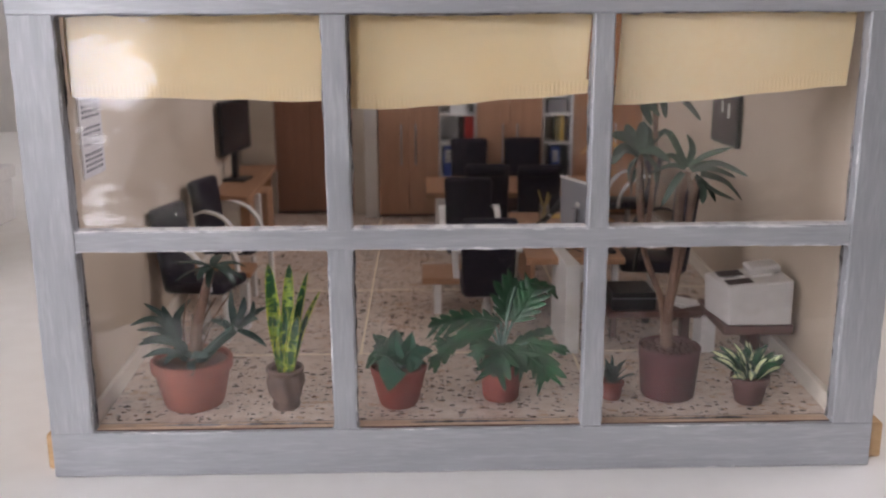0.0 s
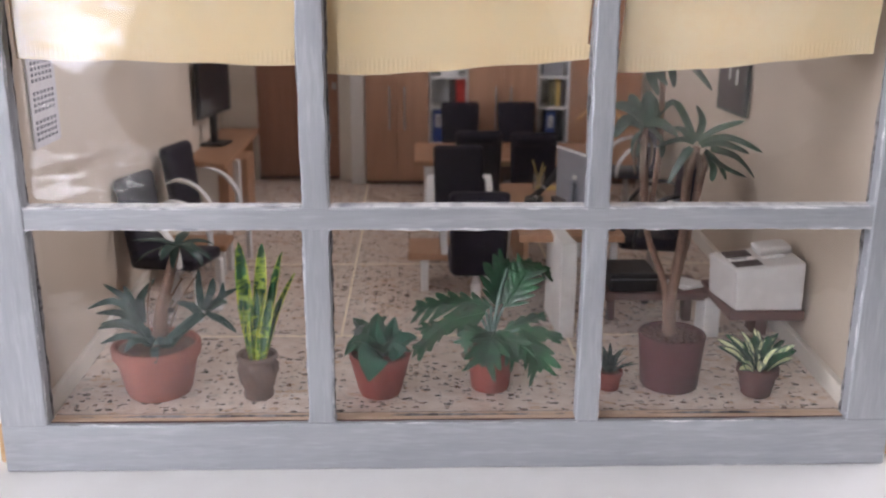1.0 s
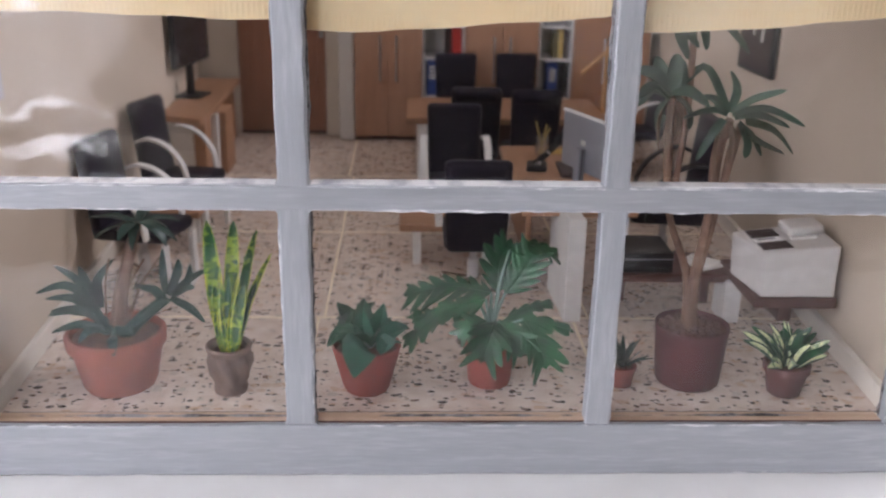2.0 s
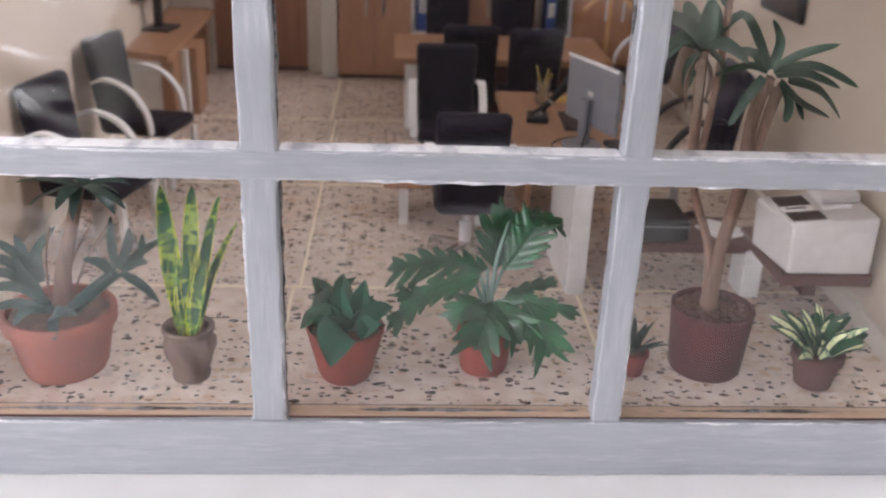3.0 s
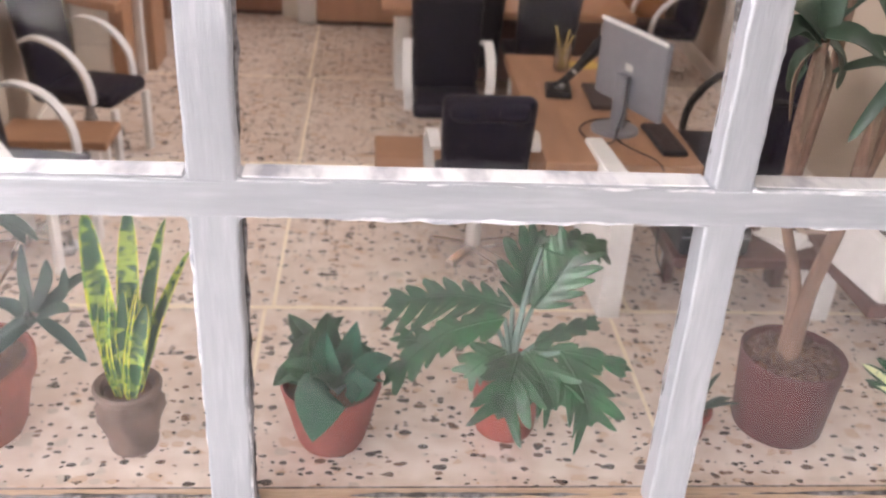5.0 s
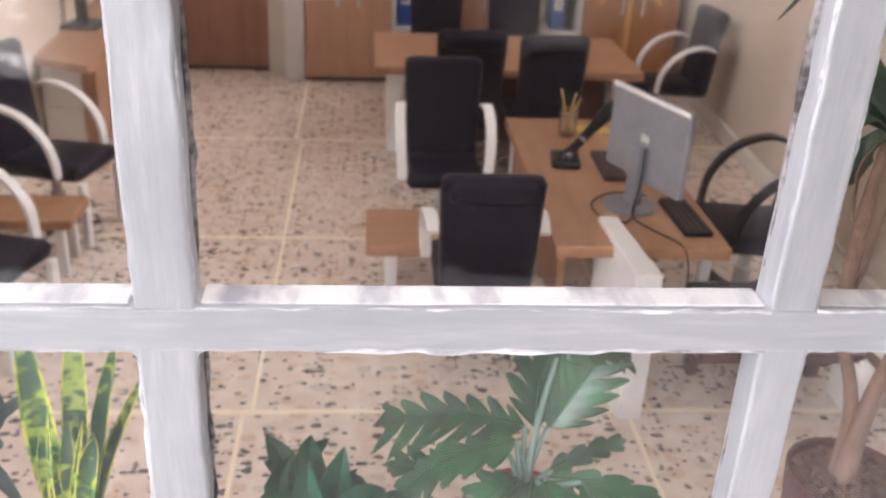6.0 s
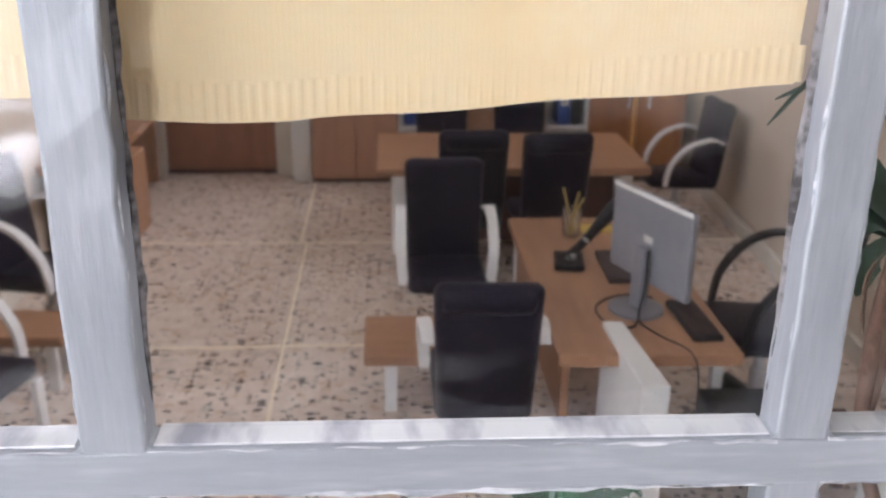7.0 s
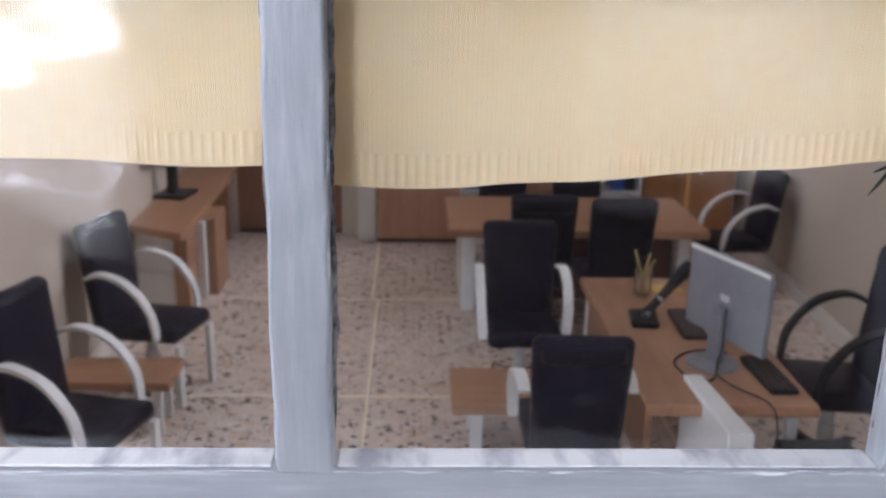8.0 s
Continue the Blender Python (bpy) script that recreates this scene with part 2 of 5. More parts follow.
M = {
    "table": mat("white_tabletop", (0.90, 0.885, 0.86), (0.85, 0.83, 0.80), 6, rough=0.35, bump=0.03),
    "roomwall": mat("white_plaster", (0.78, 0.75, 0.71), (0.70, 0.68, 0.64), 3, rough=0.8, bump=0.1),
    "nearwall": mat("taupe_plaster", (0.15, 0.13, 0.112), (0.12, 0.104, 0.09), 3, rough=0.8, bump=0.1),
    "roomfloor": mat("grey_floor", (0.42, 0.38, 0.34), (0.34, 0.31, 0.28), 3, rough=0.5),
    "box": mat("white_card", (0.78, 0.76, 0.75), (0.70, 0.69, 0.68), 20, rough=0.5, bump=0.05),
    "paint_h": brushed_paint("grey_blue_brushed_paint", (0.8, 7, 7)),
    "paint_v": brushed_paint("grey_blue_brushed_paint_upright", (7, 7, 0.8)),
    # bead paint; its pale patches also draw the bright glints along the edges
    "sill": mat("silver_white_paint_and_glints", (0.42, 0.43, 0.47), (0.86, 0.86, 0.87), 45, (1, 2, 2), 0.18, 0.5, 0.1, 0.35, 4),
    # white sill paint; the grey streaks in its colour stand for reflections
    "sill_white": mat("glossy_white_sill_with_reflections", (0.84, 0.83, 0.83), (0.42, 0.42, 0.47), 55, (1, 0.35, 2), 0.15, 0.2, 0.0, 0.25, 3, mid=0.55),
    "liner": mat("dark_edge", (0.045, 0.038, 0.036), (0.26, 0.24, 0.24), 60, rough=0.5, contrast=0.3, mid=0.48),
    "ply": mat("bare_wood_edge", (0.62, 0.42, 0.23), (0.50, 0.31, 0.15), 50, (0.3, 4, 4), 0.6, 0.3),
    "palewood": mat("pale_wood_strip", (0.66, 0.49, 0.36), (0.50, 0.34, 0.23), 60, (0.4, 4, 4), 0.6, 0.3),
    "pencil": mat("pale_yellow_pencil", (0.50, 0.38, 0.14), (0.42, 0.30, 0.10), 80, rough=0.5),
    "frosted": glass("frosted_plastic", 0.25, (1, 1, 1)),
    "wall": mat("beige_wall_paint", (0.56, 0.465, 0.37), (0.50, 0.415, 0.325), 14, rough=0.75, bump=0.08, fine=30),
    "base": mat("cream_baseboard", (0.72, 0.66, 0.58), (0.64, 0.58, 0.50), 30, rough=0.55),
    "grout": mat("cream_grout", (0.86, 0.76, 0.60), (0.78, 0.67, 0.50), 90, rough=0.8),
    "terrazzo": terrazzo(),
    "wood": mat("warm_brown_wood", (0.42, 0.225, 0.125), (0.30, 0.15, 0.08), 30, (7, 0.6, 7), 0.5, 0.25, contrast=0.8),
    "wood_x": mat("warm_brown_wood_across", (0.42, 0.225, 0.125), (0.30, 0.15, 0.08), 30, (0.6, 7, 7), 0.5, 0.25, contrast=0.8),
    "wardrobe": mat("brown_veneer", (0.50, 0.275, 0.168), (0.385, 0.20, 0.118), 26, (7, 7, 0.45), 0.5, 0.2, contrast=0.8),
    "door": mat("red_brown_veneer", (0.41, 0.195, 0.118), (0.30, 0.135, 0.08), 26, (7, 7, 0.45), 0.45, 0.2, contrast=0.8),
    "orange_wood": mat("orange_brown_wood", (0.36, 0.15, 0.05), (0.26, 0.10, 0.035), 26, (5, 5, 0.5), 0.5, 0.2),
    "maple": mat("yellow_wood", (0.60, 0.32, 0.09), (0.50, 0.25, 0.07), 60, rough=0.5),
    "darkwood": mat("dark_red_brown_wood", (0.11, 0.045, 0.035), (0.075, 0.03, 0.025), 40, (1, 5, 5), 0.5, 0.2),
    "white": mat("white_paint", (0.80, 0.78, 0.76), (0.70, 0.68, 0.66), 40, rough=0.45, bump=0.1),
    "offwhite": mat("grey_white_plastic", (0.62, 0.59, 0.57), (0.54, 0.51, 0.49), 30, rough=0.5, bump=0.1),
    "leather": mat("black_leatherette", (0.008, 0.006, 0.014), (0.013, 0.010, 0.022), 180, rough=0.40, bump=0.12, fine=4, spec=0.16),
    "black": mat("black_plastic", (0.010, 0.010, 0.012), (0.017, 0.017, 0.020), 80, rough=0.4, bump=0.1, spec=0.22),
    "brownblack": mat("dark_brown_card", (0.035, 0.02, 0.02), (0.05, 0.03, 0.028), 80, rough=0.7),
    "silver": mat("silver_grey_plastic", (0.21, 0.21, 0.235), (0.25, 0.25, 0.275), 50, rough=0.4, bump=0.05, metallic=0.2),
    "screen": mat("dark_screen", (0.010, 0.010, 0.012), (0.018, 0.018, 0.022), 20, rough=0.15, bump=0.0),
    "steel": mat("brushed_steel", (0.55, 0.54, 0.53), (0.48, 0.47, 0.46), 90, rough=0.3, metallic=0.9),
    "terracotta": mat("terracotta", (0.27, 0.050, 0.032), (0.19, 0.034, 0.023), 70, rough=0.75, bump=0.35),
    "terracotta_pale": mat("weathered_terracotta", (0.34, 0.112, 0.074), (0.24, 0.075, 0.048), 55, rough=0.8, bump=0.4),
    "clay_dark": mat("dark_red_brown_clay", (0.095, 0.017, 0.019), (0.06, 0.011, 0.013), 60, rough=0.6, bump=0.15),
    "clay_mid": mat("brown_clay", (0.10, 0.033, 0.028), (0.07, 0.023, 0.02), 60, rough=0.75, bump=0.25),
    "urn": mat("brown_stoneware", (0.19, 0.125, 0.095), (0.10, 0.062, 0.048), 130, rough=0.6, bump=0.9),
    "soil": mat("brown_soil", (0.10, 0.05, 0.032), (0.20, 0.11, 0.07), 260, rough=0.95, bump=0.9, contrast=0.3),
    "pebble": mat("brown_pebbles", (0.13, 0.055, 0.040), (0.065, 0.028, 0.022), 120, rough=0.6),
    "trunk": mat("tan_wood_stem", (0.26, 0.155, 0.108), (0.13, 0.073, 0.050), 90, (4, 4, 0.4), 0.75, 0.8),
    "dry": mat("dry_tan_leaf", (0.22, 0.145, 0.095), (0.10, 0.065, 0.045), 70, (4, 4, 0.5), 0.75, 0.5, contrast=0.8),
    "leaf_olive": mat("dark_olive_green_leaf", (0.012, 0.028, 0.018), (0.040, 0.080, 0.046), 70, rough=0.42, bump=0.5, contrast=0.8, fine=3),
    "leaf_blue": mat("dark_blue_green_leaf", (0.008, 0.024, 0.019), (0.026, 0.068, 0.050), 70, rough=0.42, bump=0.5, contrast=0.8, fine=3),
    "leaf_dark": mat("dark_green_leaf", (0.003, 0.018, 0.009), (0.014, 0.085, 0.032), 130, rough=0.30, bump=1.0, contrast=0.7, fine=3),
    "leaf_mid": mat("green_leaf", (0.004, 0.028, 0.011), (0.016, 0.112, 0.036), 130, rough=0.31, bump=0.7, contrast=0.7, fine=3),
    "leaf_teal": mat("teal_green_leaf", (0.007, 0.055, 0.032), (0.020, 0.13, 0.07), 110, rough=0.40, bump=0.7, contrast=0.8, fine=3),
    "snake": mat("mottled_green_leaf", (0.008, 0.070, 0.022), (0.30, 0.42, 0.06), 95, (0.8, 0.8, 1.5), 0.3, 0.15, contrast=0.12, fine=2.5, mid=0.53),
    "snake_edge": mat("yellow_leaf_edge", (0.62, 0.60, 0.05), (0.10, 0.26, 0.03), 80, rough=0.4, contrast=0.2, mid=0.51),
    "cream_leaf": mat("cream_leaf_centre", (0.82, 0.84, 0.50), (0.12, 0.26, 0.09), 90, rough=0.45, contrast=0.2, mid=0.57),
    "stalk": mat("grey_green_stalk", (0.11, 0.19, 0.16), (0.16, 0.25, 0.2), 80, rough=0.5),
    "glass": glass("window_film", 0.05, ior=1.40, wavy=0.0009),
    "clear": glass("clear_acrylic", 0.08),
    "knit": knit(),
    "paper": mat("white_paper", (0.80, 0.79, 0.78), (0.74, 0.73, 0.72), 60, rough=0.8),
    "calendar": mat("lilac_white_paper", (0.52, 0.49, 0.52), (0.46, 0.43, 0.46), 60, rough=0.8),
    "ink": mat("grey_ink", (0.06, 0.055, 0.08), (0.12, 0.11, 0.14), 200, rough=0.8),
    "blue": mat("blue_card", (0.02, 0.055, 0.25), (0.03, 0.08, 0.32), 60, rough=0.5),
    "red": mat("red_card", (0.50, 0.03, 0.025), (0.40, 0.03, 0.02), 60, rough=0.5),
    "yellow": mat("yellow_card", (0.62, 0.42, 0.10), (0.55, 0.36, 0.08), 60, rough=0.6),
    "olive": mat("olive_card", (0.12, 0.10, 0.04), (0.2, 0.16, 0.06), 60, rough=0.6),
    "curtain": mat("white_sheer_curtain", (0.85, 0.84, 0.82), (0.78, 0.77, 0.75), 20, rough=0.9),
}


def glow(name, colour, strength):
    m = bpy.data.materials.new(name)
    m.use_nodes = True
    b = m.node_tree.nodes["Principled BSDF"]
    b.inputs["Emission Color"].default_value, b.inputs["Emission Strength"].default_value = (*colour, 1), strength
    return m


def sheer(m, colour=(0.62, 0.60, 0.56), share=0.6):
    """Lets part of the light through the cloth."""
    nt = m.node_tree
    b = nt.nodes["Principled BSDF"]
    tr = nt.nodes.new("ShaderNodeBsdfTranslucent")
    tr.inputs[0].default_value = (*colour, 1)
    add = nt.nodes.new("ShaderNodeMixShader")
    add.inputs[0].default_value = share
    nt.links.new(b.outputs[0], add.inputs[1])
    nt.links.new(tr.outputs[0], add.inputs[2])
    nt.links.new(add.outputs[0], nt.nodes["Material Output"].inputs["Surface"])


M["daylight"] = glow("bright_sky", (0.98, 0.98, 1.0), 9.0)
sheer(M["curtain"])
sheer(M["knit"], (0.98, 0.85, 0.56), 0.36)

C = 0.01  # builders work in centimetres


# ---- mesh builders ----
def begin():
    return bmesh.new()


def part(name, bm, material, parent=None, label="", smooth=False):
    """One mesh object out of a bmesh in centimetres, under a thing or part if one is given."""
    for v in bm.verts:
        v.co *= C
    bmesh.ops.recalc_face_normals(bm, faces=bm.faces[:])
    me = bpy.data.meshes.new(name)
    bm.to_mesh(me)
    bm.free()
    for mm in material if isinstance(material, (list, tuple)) else [material]:
        me.materials.append(M[mm])
    if smooth:
        for p in me.polygons:
            p.use_smooth = True
        me.set_sharp_from_angle(angle=radians(50))
    ob = new(name, me)
    ob.parent = parent
    return tagged(ob, label) if label else ob


def thing(name, label, category, x=0, y=0, z=0, rz=0, group="", rx=0, ry=0):
    e = new(name)
    e.empty_display_size = 0.01
    e.matrix_world = pose(x * C, y * C, z * C, rx, ry, rz)
    return tagged(e, label, category, group)


def add_box(bm, x0, x1, y0, y1, z0, z1, bevel=0.0, seg=2, m=None):
    r = bmesh.ops.create_cube(bm, size=1.0)
    vs = r["verts"]
    for v in vs:
        v.co = Vector(((x0 + x1) / 2 + v.co.x * (x1 - x0), (y0 + y1) / 2 + v.co.y * (y1 - y0), (z0 + z1) / 2 + v.co.z * (z1 - z0)))
    if bevel:
        es = list({e for v in vs for e in v.link_edges})
        r2 = bmesh.ops.bevel(bm, geom=es, offset=bevel, segments=seg, profile=0.5, affect="EDGES")
        vs = list({v for f in r2["faces"] for v in f.verts} | {v for v in vs if v.is_valid})
    if m is not None:
        for v in vs:
            v.co = m @ v.co
    return vs


def box(x0, x1, y0, y1, z0, z1, bevel=0.0, seg=2, m=None):
    bm = begin()
    add_box(bm, x0, x1, y0, y1, z0, z1, bevel, seg, m)
    return bm


def add_lathe(bm, profile, seg=28, at=(0, 0, 0), wob=0.0, flutes=0):
    """A turned body; profile: (radius, z) from the outer bottom up, over the rim and down inside."""
    rings = []
    for k, (r, z) in enumerate(profile):
        ring = []
        for i in range(seg):
            a = 2 * math.pi * i / seg
            rr = r * (1 + wob * math.sin(3 * a + k * 0.7) + (0.11 * math.cos(flutes * a + z * 3.2) * (0.7 < z < 1.9) if flutes else 0))
            ring.append(bm.verts.new((at[0] + rr * math.cos(a), at[1] + rr * math.sin(a), at[2] + z)))
        rings.append(ring)
    for a, b in zip(rings, rings[1:]):
        for i in range(seg):
            bm.faces.new((a[i], a[(i + 1) % seg], b[(i + 1) % seg], b[i]))
    bm.faces.new(rings[0][::-1])
    bm.faces.new(rings[-1])


def lathe(profile, seg=28, at=(0, 0, 0), wob=0.0, flutes=0):
    bm = begin()
    add_lathe(bm, profile, seg, at, wob, flutes)
    return bm


def smooth_path(pts, n=24):
    """A rounded line through the points."""
    pts = [Vector(p) for p in pts]
    out = []
    for k in range(n + 1):
        u = k / n * (len(pts) - 1)
        i = min(int(u), len(pts) - 2)
        f = u - i
        p0, p1, p2, p3 = pts[max(i - 1, 0)], pts[i], pts[i + 1], pts[min(i + 2, len(pts) - 1)]
        out.append(0.5 * ((2 * p1) + (p2 - p0) * f + (2 * p0 - 5 * p1 + 4 * p2 - p3) * f * f + (3 * p1 - p0 - 3 * p2 + p3) * f ** 3))
    return out


def add_tube(bm, pts, radius, seg=8):
    radii = radius if isinstance(radius, (list, tuple)) else [radius] * len(pts)
    rings, side = [], None
    for k, p in enumerate(pts):
        d = (pts[min(k + 1, len(pts) - 1)] - pts[max(k - 1, 0)]).normalized()
        if side is None:
            side = d.orthogonal().normalized()
        side = (side - d * side.dot(d)).normalized()
        up = d.cross(side)
        rings.append([bm.verts.new(p + radii[k] * (math.cos(2 * math.pi * i / seg) * side + math.sin(2 * math.pi * i / seg) * up)) for i in range(seg)])
    for a, b in zip(rings, rings[1:]):
        for i in range(seg):
            bm.faces.new((a[i], a[(i + 1) % seg], b[(i + 1) % seg], b[i]))
    bm.faces.new(rings[0][::-1])
    bm.faces.new(rings[-1])


def tube(pts, radius, seg=8, n=20):
    bm = begin()
    path = smooth_path(pts, n)
    if isinstance(radius, (list, tuple)):
        radius = [float(np.interp(k / n, np.linspace(0, 1, len(radius)), radius)) for k in range(n + 1)]
    add_tube(bm, path, radius, seg)
    return bm


def band(pts, width, thick, axis=(0, 1, 0), n=18):
    """A flat strip bent along a line; width lies along the axis."""
    bm = begin()
    path, ax = smooth_path(pts, n), Vector(axis)
    rows = []
    for k, p in enumerate(path):
        d = (path[min(k + 1, n)] - path[max(k - 1, 0)]).normalized()
        nrm = d.cross(ax).normalized() * thick / 2
        w = ax * width / 2
        rows.append([bm.verts.new(q) for q in (p + nrm + w, p + nrm - w, p - nrm - w, p - nrm + w)])
    for a, b in zip(rows, rows[1:]):
        for i in range(4):
            bm.faces.new((a[i], a[(i + 1) % 4], b[(i + 1) % 4], b[i]))
    bm.faces.new(rows[0])
    bm.faces.new(rows[-1][::-1])
    return bm


def blade(base, heading, rise, length, width, droop=0.5, fold=0.25, n=7, twist=0.0, edge=0.0, tip=1.0, belly=0.45, thick=0.03):
    """A long leaf: leaves the base at heading and rise (degrees), bends down by droop, folded along its middle; edge: share of the width in the second material."""
    bm = begin()
    h = radians(heading)
    out = Vector((math.cos(h), math.sin(h), 0))
    side0 = Vector((-math.sin(h), math.cos(h), 0))
    p, ang, step = Vector(base), radians(rise), length / n
    rows = []
    for k in range(n + 1):
        u = k / n
        d = out * math.cos(ang) + Vector((0, 0, 1)) * math.sin(ang)
        up = Vector((0, 0, 1)) * math.cos(ang) - out * math.sin(ang)
        tw = twist * u
        side = side0 * math.cos(tw) + up * math.sin(tw)
        upt = up * math.cos(tw) - side0 * math.sin(tw)
        w = width / 2 * (0.45 + 0.55 * math.sin(math.pi * min(u / (2 * belly), 0.5))) if u < belly else width / 2 * max(1 - ((u - belly) / (1 - belly)) ** 1.8, 0.02) ** tip
        lift = fold * w
        cols = [p + side * w + upt * lift, p + side * w * (1 - edge) + upt * lift * (1 - edge), p, p - side * w * (1 - edge) + upt * lift * (1 - edge), p - side * w + upt * lift]
        if not edge:
            cols = [cols[0], cols[2], cols[4]]
        rows.append(([bm.verts.new(q) for q in cols], [bm.verts.new(q - upt * thick) for q in cols]))
        p = p + d * step
        ang -= droop / n * (0.6 + 0.8 * u)
    m = len(rows[0][0])
    for (a, a2), (b, b2) in zip(rows, rows[1:]):
        for i in range(m - 1):
            for q in (bm.faces.new((a[i], a[i + 1], b[i + 1], b[i])), bm.faces.new((a2[i], b2[i], b2[i + 1], a2[i + 1]))):
                if edge and i in (0, m - 2):
                    q.material_index = 1
        for i in (0, m - 1):
            q = bm.faces.new((a[i], b[i], b2[i], a2[i]))
            if edge:
                q.material_index = 1
    return bm


def leaf_frame(pts, n, face):
    """Points, directions, sides and normals along a curve through pts; face: where the upper side looks."""
    path = smooth_path(pts, n)
    out = []
    for k, p in enumerate(path):
        d = (path[min(k + 1, n)] - path[max(k - 1, 0)]).normalized()
        side = d.cross(Vector(face))
        side = side.normalized() if side.length > 0.05 else d.orthogonal().normalized()
        out.append((p, d, side, side.cross(d)))
    return out


def ribbon(pts, width, face=(0, -0.6, 0.8), fold=0.25, n=9, edge=0.0, belly=0.4, blunt=0.6, root=0.45, thick=0.03, twist=0.0):
    """A long leaf along a curve: width profile from root to tip, folded along its middle; edge: share of each half in the second material."""
    bm = begin()
    rows = []
    for k, (p, d, side, up) in enumerate(leaf_frame(pts, n, face)):
        u = k / n
        tw = twist * (u - 0.3)
        side, up = side * math.cos(tw) + up * math.sin(tw), up * math.cos(tw) - side * math.sin(tw)
        w = width / 2 * (root + (1 - root) * math.sin(math.pi / 2 * min(u / belly, 1))) if u < belly else width / 2 * max(1 - ((u - belly) / (1 - belly)) ** 2, 0.02) ** blunt
        cols = [(1, 1), (1 - edge, 1 - edge), (0, 0), (edge - 1, 1 - edge), (-1, 1)] if edge else [(1, 1), (0, 0), (-1, 1)]
        q = [p + side * w * a + up * fold * w * b for a, b in cols]
        rows.append(([bm.verts.new(v) for v in q], [bm.verts.new(v - up * thick) for v in q]))
    m = len(rows[0][0])
    for (a, a2), (b, b2) in zip(rows, rows[1:]):
        for i in range(m - 1):
            for f in (bm.faces.new((a[i], a[i + 1], b[i + 1], b[i])), bm.faces.new((a2[i], b2[i], b2[i + 1], a2[i + 1]))):
                if edge and i in (0, m - 2):
                    f.material_index = 1
        for i in (0, m - 1):
            f = bm.faces.new((a[i], b[i], b2[i], a2[i]))
            if edge:
                f.material_index = 1
    return bm


def cut_leaf(pts, width, lobes=5, face=(0, -0.6, 0.8), fused=0.32, sweep=0.95, gap=0.24, seed=0, sides=(1.0, 1.0), sag=0.12):
    """A broad leaf with narrow cuts from its edge towards the rib, the lobes swept forward and fused beside the rib."""
    bm = begin()
    rr = random.Random(seed)
    n = lobes * 6
    fr = leaf_frame(pts, n, face)
    L = sum((fr[k + 1][0] - fr[k][0]).length for k in range(n))

    def at(u):
        f = min(max(u, 0.0), 1.0) * n
        i = min(int(f), n - 1)
        a, b = fr[i], fr[i + 1]
        p = a[0].lerp(b[0], f - i)
        return (p + a[1] * (u - 1) * L if u > 1 else p), a[1], a[2], a[3]

    for s, share in ((1, sides[0]), (-1, sides[1])):
        for i in range(lobes):
            u0, u1 = i / lobes * 0.94, (i + 1) / lobes * 0.94
            mid = (u0 + u1) / 2
            half = width / 2 * share * (0.45 + 0.55 * math.sin(math.pi * (0.22 + 0.66 * mid))) * rr.uniform(0.88, 1.1)
            bend, drop = rr.uniform(-0.06, 0.06), sag * rr.uniform(0.3, 1.6)
            rows = []
            for k in range(8):
                v = k / 7
                open_ = max(v - fused, 0) / (1 - fused)
                keep = (1 - gap * open_) * (1 if v < 0.68 else 1 - ((v - 0.68) / 0.32) ** 1.6 * 0.85)
                row = []
                for c in (-1, 0, 1):
                    u = mid + c * (u1 - u0) / 2 * keep * 1.04
                    p, d, side, up = at(u)
                    crown = 0.05 * half * (1 - abs(c)) * v
                    row.append(p + side * s * v * half + d * (v ** 1.2) * half * (sweep + bend) + up * (0.16 * half * v - drop * half * v * v + crown))
                rows.append(row)
            top = [[bm.verts.new(p) for p in r] for r in rows]
            low = [[bm.verts.new(p - fr[0][3] * 0.02) for p in r] for r in rows]
            for a, b, a2, b2 in zip(top, top[1:], low, low[1:]):
                for c in range(2):
                    bm.faces.new((a[c], a[c + 1], b[c + 1], b[c]))
                    bm.faces.new((a2[c], b2[c], b2[c + 1], a2[c + 1]))
                for c in (0, 2):
                    bm.faces.new((a[c], b[c], b2[c], a2[c]))
    p, d, side, up = at(0.86)
    tip = [p, p + d * 0.12 * L - up * 0.01 * L, p + d * 0.2 * L - up * 0.05 * L]
    for w, z in ((width * 0.11, 0.02), (width * 0.11, 0.0)):
        r = [[bm.verts.new(q + side * c * w * (1, 0.9, 0.05)[k] + up * z) for c in (-1, 0, 1)] for k, q in enumerate(tip)]
        for a, b in zip(r, r[1:]):
            for c in range(2):
                bm.faces.new((a[c], a[c + 1], b[c + 1], b[c]))
    add_tube(bm, [f[0] + f[3] * 0.015 for f in fr[::3]], [0.055 - 0.04 * k / (len(fr[::3]) - 1) for k in range(len(fr[::3]))], 5)
    return bm


def prism(corners, z0, z1, bevel=0.0):
    """An upright block over a ground outline."""
    bm = begin()
    lo = [bm.verts.new((x, y, z0)) for x, y in corners]
    hi = [bm.verts.new((x, y, z1)) for x, y in corners]
    bm.faces.new(lo[::-1])
    bm.faces.new(hi)
    for i in range(len(corners)):
        j = (i + 1) % len(corners)
        bm.faces.new((lo[i], lo[j], hi[j], hi[i]))
    if bevel:
        bmesh.ops.bevel(bm, geom=bm.edges[:], offset=bevel, segments=2, profile=0.5, affect="EDGES")
    return bm


# ---- the room in which the model stands ----
TZ = -0.75  # table top


def structure(name, bm, material, label, category):
    return tagged(part(name, bm, material), label, category, kind="structure")


